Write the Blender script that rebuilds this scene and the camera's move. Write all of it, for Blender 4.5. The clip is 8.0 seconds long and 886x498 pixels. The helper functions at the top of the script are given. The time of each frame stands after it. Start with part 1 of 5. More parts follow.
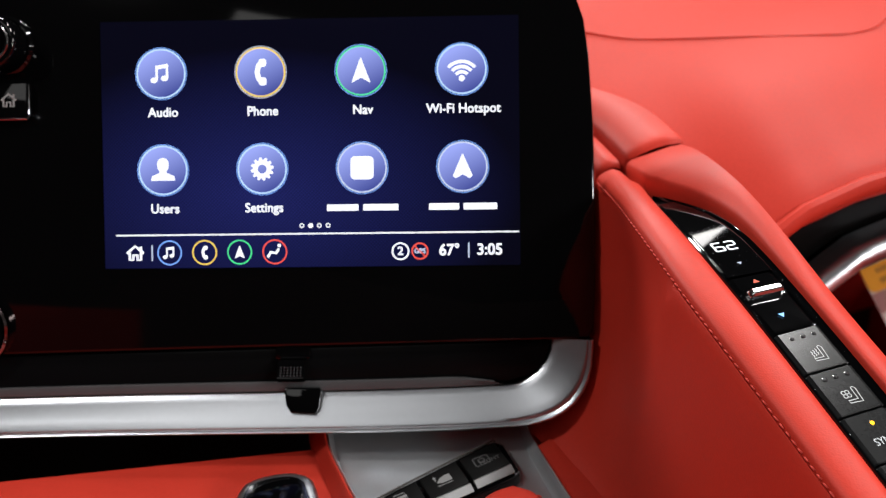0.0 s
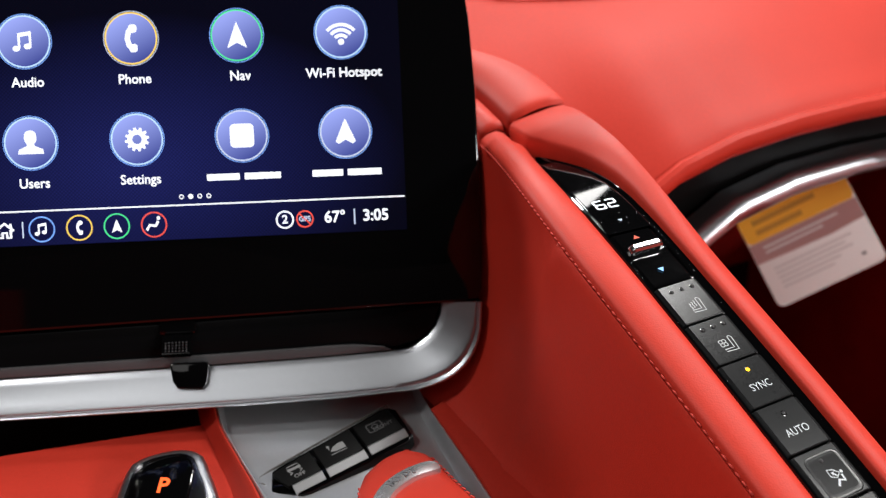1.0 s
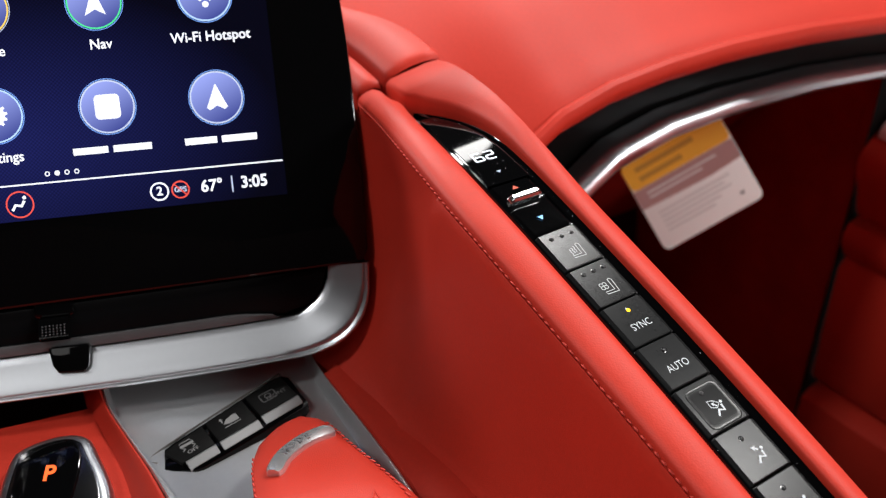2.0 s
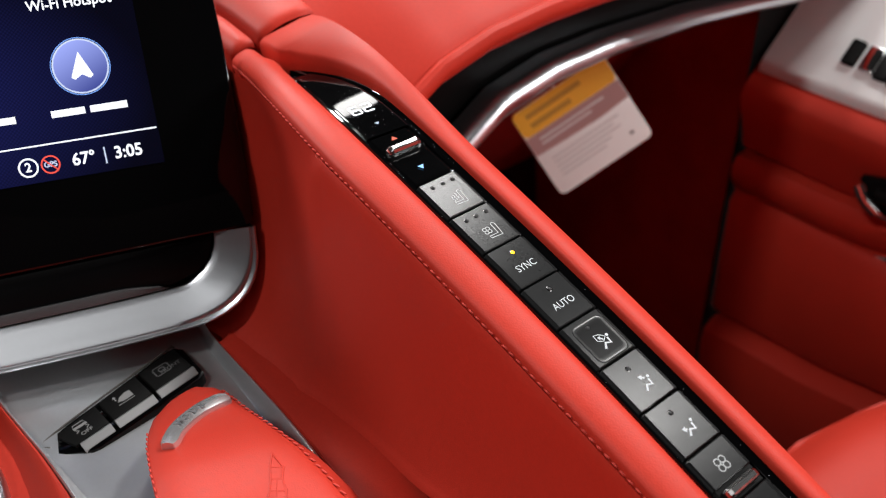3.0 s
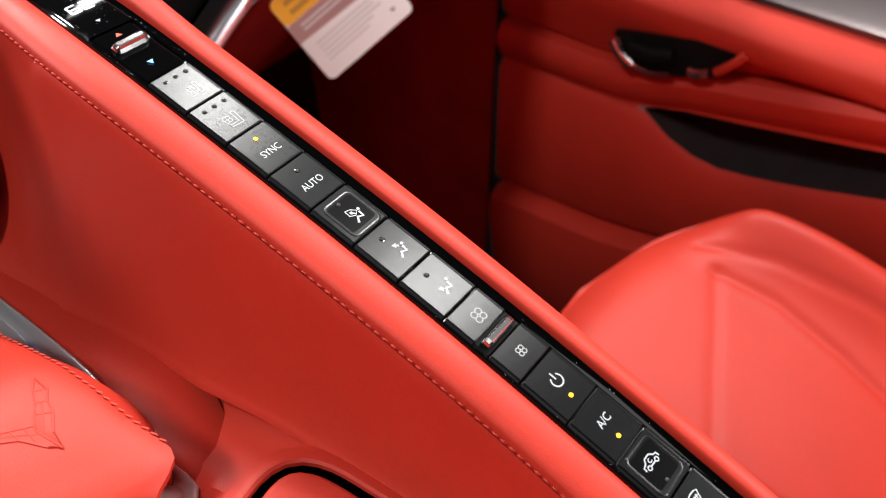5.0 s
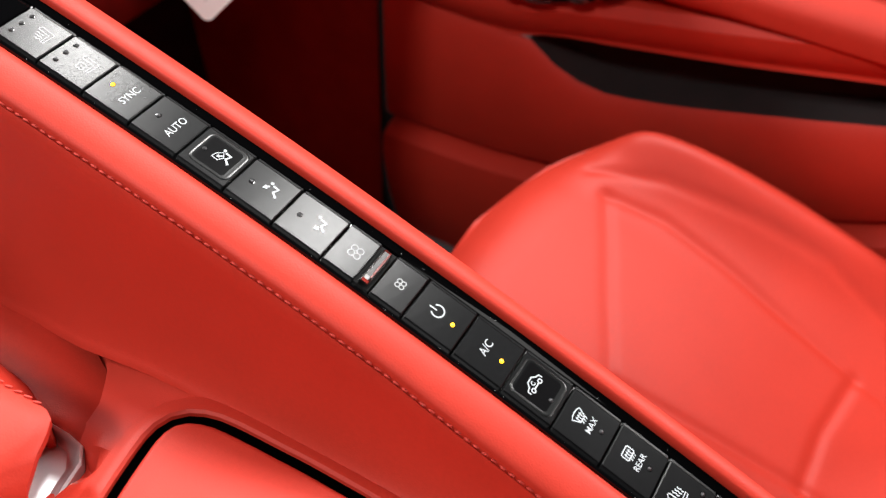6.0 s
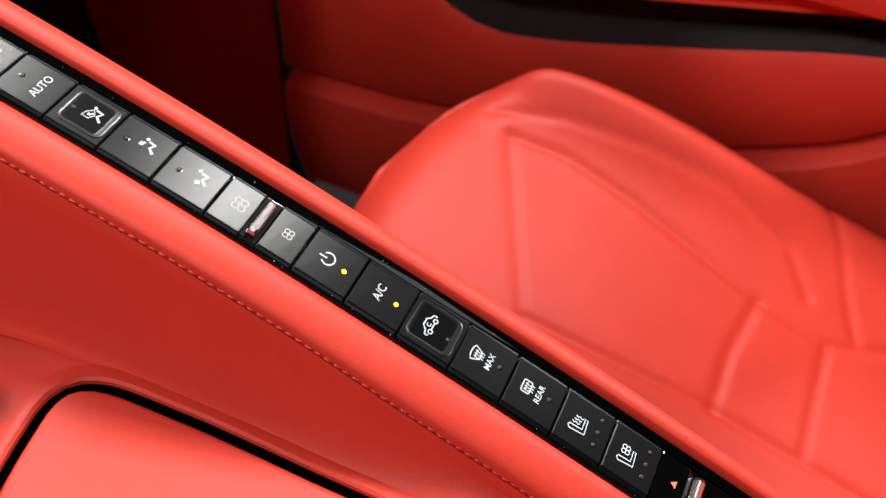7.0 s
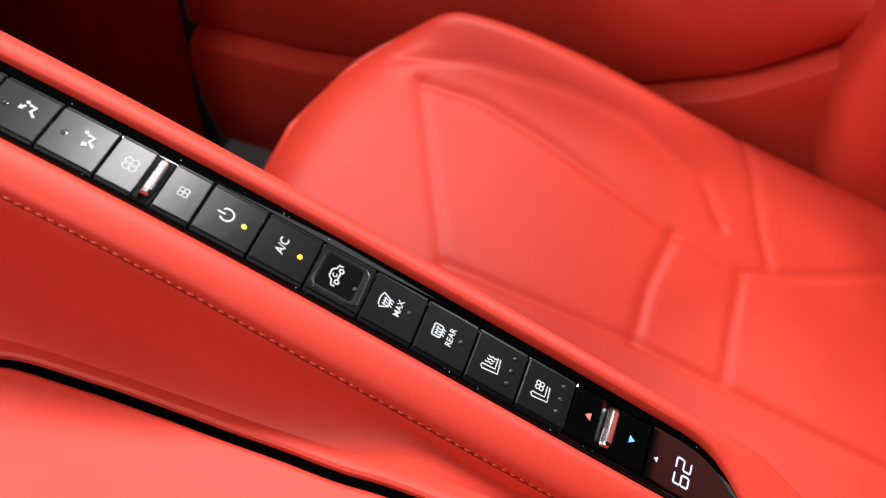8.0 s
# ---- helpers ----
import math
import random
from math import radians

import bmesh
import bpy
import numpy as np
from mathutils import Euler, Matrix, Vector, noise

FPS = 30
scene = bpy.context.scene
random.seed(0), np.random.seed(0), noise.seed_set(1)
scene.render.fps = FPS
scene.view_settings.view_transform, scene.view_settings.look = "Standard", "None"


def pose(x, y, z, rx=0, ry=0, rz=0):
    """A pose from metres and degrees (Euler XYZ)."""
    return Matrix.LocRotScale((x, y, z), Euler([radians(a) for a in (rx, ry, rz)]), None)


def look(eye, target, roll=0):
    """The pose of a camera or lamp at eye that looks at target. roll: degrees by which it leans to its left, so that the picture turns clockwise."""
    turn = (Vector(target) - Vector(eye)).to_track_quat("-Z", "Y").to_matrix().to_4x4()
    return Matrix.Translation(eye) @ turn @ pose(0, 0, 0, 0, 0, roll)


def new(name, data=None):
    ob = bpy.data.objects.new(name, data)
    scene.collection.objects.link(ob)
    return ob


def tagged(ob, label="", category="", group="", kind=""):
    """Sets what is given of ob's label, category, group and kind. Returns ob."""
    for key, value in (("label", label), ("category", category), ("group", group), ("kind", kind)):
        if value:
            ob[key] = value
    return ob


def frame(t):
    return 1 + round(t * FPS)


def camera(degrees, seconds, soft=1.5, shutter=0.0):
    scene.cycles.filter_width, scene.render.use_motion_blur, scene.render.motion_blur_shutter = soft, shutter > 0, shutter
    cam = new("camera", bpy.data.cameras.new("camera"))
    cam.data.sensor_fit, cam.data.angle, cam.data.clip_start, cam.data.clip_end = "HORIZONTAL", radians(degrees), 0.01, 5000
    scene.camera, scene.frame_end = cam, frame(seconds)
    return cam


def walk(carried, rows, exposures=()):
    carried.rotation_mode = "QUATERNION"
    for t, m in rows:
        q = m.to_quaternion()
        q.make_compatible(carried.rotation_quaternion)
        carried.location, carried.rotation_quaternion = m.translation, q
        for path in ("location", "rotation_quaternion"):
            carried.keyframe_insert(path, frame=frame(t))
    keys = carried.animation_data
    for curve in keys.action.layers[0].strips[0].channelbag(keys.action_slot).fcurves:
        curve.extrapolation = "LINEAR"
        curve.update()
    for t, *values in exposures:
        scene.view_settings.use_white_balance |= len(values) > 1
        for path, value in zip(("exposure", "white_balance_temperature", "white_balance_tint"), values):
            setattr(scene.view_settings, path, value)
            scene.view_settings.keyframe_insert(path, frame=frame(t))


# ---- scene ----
cam = camera(48.08, 8.0, soft=1.0)
PATH = [
    (0, (0.07273, 0.05247, 1.06233), (0.0048, 1.78561, 0.06652), -1.699),
    (0.5, (0.07379, 0.05354, 1.06184), (0.11232, 1.7696, 0.03536), -0.687),
    (1, (0.07607, 0.05399, 1.06033), (0.2182, 1.74713, 0.0053), -0.049),
    (1.5, (0.07894, 0.05462, 1.05891), (0.32209, 1.71677, -0.02651), 0.234),
    (3, (0.09284, 0.05253, 1.05275), (0.58228, 1.59115, -0.12755), -0.761),
    (3.5, (0.09719, 0.05059, 1.05167), (0.66021, 1.53417, -0.16571), -0.670),
    (4, (0.10138, 0.04763, 1.05134), (0.73596, 1.46705, -0.20665), -0.569),
    (4.5, (0.10477, 0.04479, 1.05062), (0.81366, 1.38783, -0.2508), -0.073),
    (6, (0.11757, 0.03807, 1.04616), (0.99837, 1.12212, -0.38528), 2.076),
    (6.5, (0.12148, 0.03496, 1.04482), (1.04197, 1.0388, -0.41976), 2.735),
    (7, (0.12543, 0.03215, 1.04285), (1.07824, 0.95865, -0.45172), 3.213),
    (7.5, (0.12858, 0.02944, 1.04146), (1.10733, 0.87863, -0.482), 3.795),
    (8, (0.13124, 0.02701, 1.03991), (1.12993, 0.79934, -0.51126), 4.549),
]
walk(cam, [(t, look(eye, target, roll)) for t, eye, target, roll in PATH],
     exposures=[(0, -0.68), (1.5, -0.7), (3.5, -0.7), (4.5, -0.22), (6, 0.0), (8, 0.0)])
cam.data.dof.use_dof = True
cam.data.dof.focus_distance = 0.33
cam.data.dof.aperture_fstop = 13.5

# ---------------------------------------------------------------- light
world = bpy.data.worlds.new("show_hall")
scene.world = world
world.use_nodes = True
world.node_tree.nodes["Background"].inputs[0].default_value = (1.0, 0.93, 0.88, 1)
world.node_tree.nodes["Background"].inputs[1].default_value = 0.02


def area_lamp(name, at, target, size, watts, colour=(1, 0.985, 0.965), size_y=None):
    data = bpy.data.lights.new(name, "AREA")
    data.shape, data.size, data.size_y = "RECTANGLE", size, size_y or size
    data.energy, data.color = watts, colour
    ob = new(name, data)
    ob.matrix_world = look(at, target)
    return tagged(ob, "white lamp out of view, placed to light the cabin", "lamp", kind="structure")


area_lamp("hall_lamp_front", (0.94, 1.40, 2.65), (0.17, 0.35, 0.88), 0.22, 37)
area_lamp("hall_lamp_wall", (0.48, 2.33, 2.00), (0.17, 0.35, 0.88), 0.16, 2.2, size_y=0.22)
area_lamp("hall_lamp_roof", (1.26, 0.47, 2.54), (0.3, 0.2, 0.75), 0.26, 39)
area_lamp("hall_lamp_overhead", (-0.1, 2.5, 2.5), (0.3, 0.2, 0.75), 0.3, 66)
# fills added without a known source: passenger side, rear, driver's front and behind
area_lamp("fill_lamp_passenger", (1.62, -0.24, 1.70), (0.4, 0.5, 0.65), 0.3, 20)
area_lamp("fill_lamp_rear", (1.9, -1.6, 1.9), (0.4, 0.3, 0.65), 0.35, 40)
area_lamp("fill_lamp_driver_front", (-1.5, 1.8, 2.35), (0.2, 0.2, 0.8), 0.3, 50)
area_lamp("hall_lamp_driver_rear", (-1.12, -0.17, 2.74), (0.4, 0.45, 0.7), 0.2, 24)
area_lamp("fill_lamp_behind", (-0.5, -1.0, 2.7), (0.1, 0.4, 0.8), 0.9, 4, size_y=0.6)


# ---------------------------------------------------------------- materials
def material(name, colour, rough=0.5, metal=0.0, coat=0.0, spec=0.5):
    m = bpy.data.materials.new(name)
    m.use_nodes = True
    b = m.node_tree.nodes["Principled BSDF"]
    b.inputs["Base Color"].default_value = (*colour, 1)
    b.inputs["Roughness"].default_value = rough
    b.inputs["Metallic"].default_value = metal
    b.inputs["Coat Weight"].default_value = coat
    b.inputs["Coat Roughness"].default_value = 0.03
    b.inputs["Specular IOR Level"].default_value = spec
    return m


def textured(m, colour, spread, big, fine, bump=0.1, depth=0.0002, rough=(0.4, 0.5), voronoi=False):
    """Colour that varies at two scales, and a fine relief, both at real size."""
    t = m.node_tree
    n, link = t.nodes, t.links
    b = n["Principled BSDF"]
    co = n.new("ShaderNodeTexCoord")
    a = n.new("ShaderNodeTexNoise")
    a.inputs["Scale"].default_value, a.inputs["Detail"].default_value = big, 4
    c = n.new("ShaderNodeTexNoise")
    c.inputs["Scale"].default_value, c.inputs["Detail"].default_value = fine * 0.35, 3
    link.new(co.outputs["Object"], a.inputs["Vector"])
    link.new(co.outputs["Object"], c.inputs["Vector"])
    both = n.new("ShaderNodeMix")
    both.inputs["Factor"].default_value = 0.4
    link.new(a.outputs["Fac"], both.inputs["A"])
    link.new(c.outputs["Fac"], both.inputs["B"])
    ramp = n.new("ShaderNodeValToRGB")
    lo, hi = [tuple(max(0, k * f) for k in colour) for f in (1 - spread, 1 + spread)]
    ramp.color_ramp.elements[0].color, ramp.color_ramp.elements[1].color = (*lo, 1), (*hi, 1)
    ramp.color_ramp.elements[0].position, ramp.color_ramp.elements[1].position = 0.3, 0.7
    link.new(both.outputs["Result"], ramp.inputs["Fac"])
    link.new(ramp.outputs["Color"], b.inputs["Base Color"])
    r = n.new("ShaderNodeMapRange")
    r.inputs["To Min"].default_value, r.inputs["To Max"].default_value = rough
    link.new(c.outputs["Fac"], r.inputs["Value"])
    link.new(r.outputs["Result"], b.inputs["Roughness"])
    if voronoi:
        g = n.new("ShaderNodeTexVoronoi")
        g.inputs["Scale"].default_value = fine
        out = g.outputs["Distance"]
    else:
        g = n.new("ShaderNodeTexNoise")
        g.inputs["Scale"].default_value = fine
        out = g.outputs["Fac"]
    link.new(co.outputs["Object"], g.inputs["Vector"])
    bp = n.new("ShaderNodeBump")
    bp.inputs["Strength"].default_value, bp.inputs["Distance"].default_value = bump, depth
    link.new(out, bp.inputs["Height"])
    link.new(bp.outputs["Normal"], b.inputs["Normal"])
    return m


def glowing(name, colour, strength, rough=0.06):
    m = material(name, (0.001, 0.001, 0.0012), rough)
    b = m.node_tree.nodes["Principled BSDF"]
    b.inputs["Emission Color"].default_value = (*colour, 1)
    b.inputs["Emission Strength"].default_value = strength * 1.95
    return m


RED = (0.46, 0.0310, 0.0172)
LEATHER = textured(material("red_leather", RED, 0.5, spec=0.24), RED, 0.10, 14, 1700, 0.2, 0.00015, (0.42, 0.58), True)
THREAD = material("red_thread", (0.55, 0.06, 0.045), 0.7, spec=0.2)
GLOSS = material("piano_black", (0.0012, 0.0012, 0.0014), 0.045, spec=0.36)
KEYCAP = textured(material("grey_black_key", (0.005, 0.0053, 0.0057), 0.35, spec=0.13), (0.005, 0.0053, 0.0057), 0.15, 60, 2500, 0.1, 0.00006, (0.21, 0.27))
MATT = textured(material("black_plastic", (0.004, 0.004, 0.004), 0.6, spec=0.12), (0.004, 0.004, 0.004), 0.2, 40, 1500, 0.2, 0.0002, (0.5, 0.7))
SATIN = textured(material("satin_aluminium", (0.56, 0.58, 0.615), 0.3, 1.0), (0.56, 0.58, 0.615), 0.03, 20, 1200, 0.05, 0.00005, (0.26, 0.33))
CHROME = material("chrome", (0.85, 0.85, 0.86), 0.08, 1.0)
SILVER = textured(material("silver_paint", (0.64, 0.66, 0.68), 0.4, 0.72), (0.64, 0.66, 0.68), 0.04, 25, 1800, 0.08, 0.00008, (0.27, 0.36))
PLATE = textured(material("pale_silver", (0.8, 0.8, 0.8), 0.4, 0.15), (0.8, 0.8, 0.8), 0.04, 25, 1800, 0.08, 0.00008, (0.3, 0.4))
HOLLOW = material("deep_black_gap", (0.0006, 0.0005, 0.0005), 1.0, spec=0.0)
WHITE = material("white_print", (0.75, 0.76, 0.78), 0.5)
GREY_PRINT = material("grey_print", (0.22, 0.22, 0.22), 0.6)
FAINT_PRINT = material("faint_print", (0.08, 0.08, 0.082), 0.6)
CARD = material("white_card", (0.86, 0.85, 0.83), 0.5)
LINING = textured(material("dark_red_lining", (0.3, 0.013, 0.009), 0.9, spec=0.1), (0.3, 0.013, 0.009), 0.2, 30, 900, 0.3, 0.0005, (0.85, 0.95))
BRIGHT = material("bright_satin", (0.62, 0.62, 0.63), 0.32, 0.9)
ORANGE = material("orange_print", (0.85, 0.43, 0.03), 0.55)
CARPET = textured(material("dark_carpet", (0.012, 0.006, 0.006), 0.95), (0.012, 0.006, 0.006), 0.4, 40, 900, 0.6, 0.002, (0.9, 1.0))


# ---------------------------------------------------------------- mesh helpers
def thing(name, label, category, group="", kind=""):
    return tagged(new(name), label, category, group, kind)


def part(name, bm, mat, parent=None, label="", smooth=True, kind=""):
    me = bpy.data.meshes.new(name)
    bmesh.ops.recalc_face_normals(bm, faces=bm.faces)
    bm.to_mesh(me)
    bm.free()
    if smooth:
        me.shade_smooth()
        me.set_sharp_from_angle(angle=radians(38))
    me.materials.append(mat)
    ob = new(name, me)
    ob.parent = parent
    return tagged(ob, label, kind=kind)


def grid(rows, closed=False, caps=False):
    """A surface through rows of points; closed: each row is a ring."""
    bm = bmesh.new()
    vs = [[bm.verts.new(p) for p in row] for row in rows]
    m = len(rows[0])
    for a, b in zip(vs, vs[1:]):
        for i in range(m if closed else m - 1):
            j = (i + 1) % m
            bm.faces.new((a[i], a[j], b[j], b[i]))
    if caps:
        bm.faces.new(vs[0])
        bm.faces.new(vs[-1])
    return bm


def smooth_line(points, n):
    """n points along a Catmull-Rom curve through the given points, at even steps."""
    pts = [Vector(p) for p in points]
    ext = [2 * pts[0] - pts[1], *pts, 2 * pts[-1] - pts[-2]]
    fine = []
    for i in range(1, len(ext) - 2):
        p0, p1, p2, p3 = ext[i - 1:i + 3]
        for k in range(24):
            t = k / 24
            fine.append(0.5 * (2 * p1 + (p2 - p0) * t + (2 * p0 - 5 * p1 + 4 * p2 - p3) * t * t + (3 * p1 - p0 - 3 * p2 + p3) * t ** 3))
    fine.append(pts[-1])
    lens = [0.0]
    for a, b in zip(fine, fine[1:]):
        lens.append(lens[-1] + (b - a).length)
    out, j = [], 0
    for k in range(n):
        want = lens[-1] * k / (n - 1)
        while j < len(lens) - 2 and lens[j + 1] < want:
            j += 1
        f = (want - lens[j]) / max(lens[j + 1] - lens[j], 1e-9)
        out.append(fine[j].lerp(fine[j + 1], min(max(f, 0), 1)))
    return out


def tube(points, radius, seg=8):
    """A round bar along points."""
    rows, side = [], None
    for i, p in enumerate(points):
        d = (points[min(i + 1, len(points) - 1)] - points[max(i - 1, 0)]).normalized()
        if side is None:
            side = d.orthogonal().normalized()
        side = (side - d * side.dot(d)).normalized()
        up = d.cross(side)
        rows.append([p + radius * (math.cos(a) * side + math.sin(a) * up) for a in (2 * math.pi * k / seg for k in range(seg))])
    return grid(rows, True, True)


def plate(outline, m, low, high, bevel=0.0, seg=2):
    """A plate with that outline (metres, in the plane of m), from low to high along m's z, its upper edge rounded."""
    bm = bmesh.new()
    n = len(outline)
    cen = Vector((sum(p[0] for p in outline) / n, sum(p[1] for p in outline) / n))
    rings = [(0.0, low), (0.0, high - bevel)]
    for k in range(1, seg + 1 if bevel else 1):
        a = math.pi / 2 * k / seg
        rings.append((bevel * (1 - math.cos(a)), high - bevel + bevel * math.sin(a)))
    if not bevel:
        rings[-1] = (0.0, high)
    vs = []
    for inset, h in rings:
        row = []
        for i in range(n):
            p, a, b = Vector(outline[i][:2]), Vector(outline[i - 1][:2]), Vector(outline[(i + 1) % n][:2])
            d1, d2 = (p - a).normalized(), (b - p).normalized()
            nn = Vector((-(d1 + d2).y, (d1 + d2).x))
            nn = nn.normalized() if nn.length > 1e-6 else (cen - p).normalized()
            q = p + inset * nn * TURN_SIGN(outline)
            row.append(bm.verts.new(m @ Vector((q.x, q.y, h))))
        vs.append(row)
    for a, b in zip(vs, vs[1:]):
        for i in range(n):
            j = (i + 1) % n
            bm.faces.new((a[i], a[j], b[j], b[i]))
    bm.faces.new(vs[0])
    bm.faces.new(vs[-1])
    return bm


def TURN_SIGN(outline):
    area = sum(a[0] * b[1] - b[0] * a[1] for a, b in zip(outline, [*outline[1:], outline[0]]))
    return 1 if area > 0 else -1


def rounded(x0, y0, x1, y1, r, seg=5):
    out = []
    for cx, cy, a0 in ((x1 - r, y1 - r, 0), (x0 + r, y1 - r, 90), (x0 + r, y0 + r, 180), (x1 - r, y0 + r, 270)):
        for k in range(seg + 1):
            a = radians(a0 + 90 * k / seg)
            out.append((cx + r * math.cos(a), cy + r * math.sin(a)))
    return out


def axes(origin, x, z):
    """A pose from an origin, an x axis and a rough z axis."""
    x = Vector(x).normalized()
    y = Vector(z).cross(x).normalized()
    z = x.cross(y)
    m = Matrix((x, y, z)).transposed().to_4x4()
    m.translation = Vector(origin)
    return m


# ---------------------------------------------------------------- frames of the place
# the button strip: its two long edges as curves of s, counted in key widths from the foremost key
EDGE_L = [(0.2207, 0.19641, 0.83461), (0.05071, -0.12115, -0.0471), (0, 0.0041, -0.00848), (0.00028, 0.00017, 0.0001), (0.00036, -0.00044, 0.00097)]
EDGE_R = [(0.23451, 0.20286, 0.83533), (0.05129, -0.12189, -0.04629), (0.00081, 0.00376, -0.00782), (0.00005, 0.0003, -0.00023), (-0.00015, -0.00026, 0.00068)]
PITCH, ROCKER = 0.0175, 1.64


BEND = Vector((0.00040, 0.00016, -0.00072))


def edge(c, s):
    """A point of an edge; past the front key it bends down, past both ends it runs straight."""
    k = min(max(s, 0.0), 18.5)
    u = k / 8 - 1
    p = sum((Vector(v) * u ** i for i, v in enumerate(c)), Vector())
    d = sum((Vector(v) * i * u ** (i - 1) for i, v in enumerate(c) if i), Vector()) / 8
    if s < 0:
        q = max(s, -6.6)
        return p + d * q + BEND * q * q + (d + 2 * q * BEND) * (s - q)
    return p + d * (s - k)


def strip(s):
    """The pose at s on the strip: x across to the passenger, y forwards, z out of the keys."""
    l, r = edge(EDGE_L, s), edge(EDGE_R, s)
    fwd = (edge(EDGE_L, s - 0.01) + edge(EDGE_R, s - 0.01) - edge(EDGE_L, s + 0.01) - edge(EDGE_R, s + 0.01)).normalized()
    z = (r - l).cross(fwd).normalized()
    x = fwd.cross(z)
    m = Matrix((x, fwd, z)).transposed().to_4x4()
    m.translation = (l + r) / 2
    return m


def on_strip(s, w, h):
    return strip(s) @ Vector((w / 1000, 0, h / 1000))


# the car: x to its right, y forwards; and the display's face: x right, y up it, z towards the viewer
CAR = axes((0, 0, 0), (0.929, 0.37, 0), (0, 0, 1))
FACE = axes((0.025, 0.449, 0.921), (1, 0, 0), (0, -math.cos(radians(28)), math.sin(radians(28))))


def car(r, f, z):
    return CAR @ Vector((r, f, z))


CONSOLE_Z = 0.772


def span(a, b, n):
    return [a + (b - a) * i / (n - 1) for i in range(n)]

# ---------------------------------------------------------------- small drawing tools
def along(table, x):
    """Reads a table of (x, value), smoothly between its rows."""
    if x <= table[0][0]:
        return table[0][1]
    for (a, u), (b, v) in zip(table, table[1:]):
        if x <= b:
            return u + (v - u) * (x - a) / (b - a)
    return table[-1][1]


def ease(x):
    x = min(max(x, 0.0), 1.0)
    return x * x * (3 - 2 * x)


def ribbon(bm, points, width, m, h=0.0, closed=False):
    """A flat line of that width (millimetres) in the plane of m."""
    pts = [Vector(p) for p in points]
    n = len(pts)
    left, right = [], []
    for i, p in enumerate(pts):
        a = pts[i - 1] if i or closed else p
        b = pts[(i + 1) % n] if i < n - 1 or closed else p
        d = (b - a).normalized()
        q = Vector((-d.y, d.x)) * width / 2
        left.append(bm.verts.new(m @ (Vector((*(p + q), h)) / 1000)))
        right.append(bm.verts.new(m @ (Vector((*(p - q), h)) / 1000)))
    for i in range(n if closed else n - 1):
        j = (i + 1) % n
        bm.faces.new((left[i], right[i], right[j], left[j]))


def blot(bm, points, m, h=0.0):
    """A flat filled outline (millimetres) in the plane of m."""
    bm.faces.new([bm.verts.new(m @ (Vector((x, y, h)) / 1000)) for x, y in points])


def ring(cx, cy, r, n=28, a0=0.0, a1=360.0):
    full = abs(a1 - a0) > 359
    return [(cx + r * math.cos(radians(a)), cy + r * math.sin(radians(a))) for a in (a0 + (a1 - a0) * k / (n if full else n - 1) for k in range(n))]


def box_of(x0, y0, x1, y1, r=0.0):
    return rounded(x0, y0, x1, y1, r, 3) if r else [(x0, y0), (x1, y0), (x1, y1), (x0, y1)]


def letters(bm, text, size, m, x=0.0, y=0.0, h=0.0, squeeze=1.0, bold=0.0):
    """Writing in the built-in font, centred at x, y; size is the height of a capital, in millimetres."""
    cu = bpy.data.curves.new("writing", "FONT")
    cu.body, cu.align_x, cu.align_y, cu.size, cu.resolution_u, cu.offset = text, "CENTER", "CENTER", size / 0.69, 3, bold
    ob = bpy.data.objects.new("writing", cu)
    scene.collection.objects.link(ob)
    me = bpy.data.meshes.new_from_object(ob.evaluated_get(bpy.context.evaluated_depsgraph_get()))
    vs = [bm.verts.new(m @ (Vector((v.co.x * squeeze + x, v.co.y + y, h)) / 1000)) for v in me.vertices]
    for p in me.polygons:
        try:
            bm.faces.new([vs[i] for i in p.vertices])
        except ValueError:
            pass
    bpy.data.objects.remove(ob)
    bpy.data.meshes.remove(me)
    bpy.data.curves.remove(cu)


def drawn(name, mat, parent, label, paint):
    """A part whose flat mesh is made by paint(bm)."""
    bm = bmesh.new()
    paint(bm)
    return part(name, bm, mat, parent, label, smooth=False)


def dome(m, x, y, r, high, seg=10):
    """A small lens on the plane of m, in millimetres."""
    rows = []
    for k in range(4):
        a = math.pi / 2 * k / 3.3
        rows.append([m @ (Vector((x + r * math.cos(a) * math.cos(b), y + r * math.cos(a) * math.sin(b), high * math.sin(a))) / 1000) for b in (2 * math.pi * i / seg for i in range(seg))])
    bm = grid(rows, True)
    bm.faces.new([v for v in bm.verts][-seg:])
    return bm


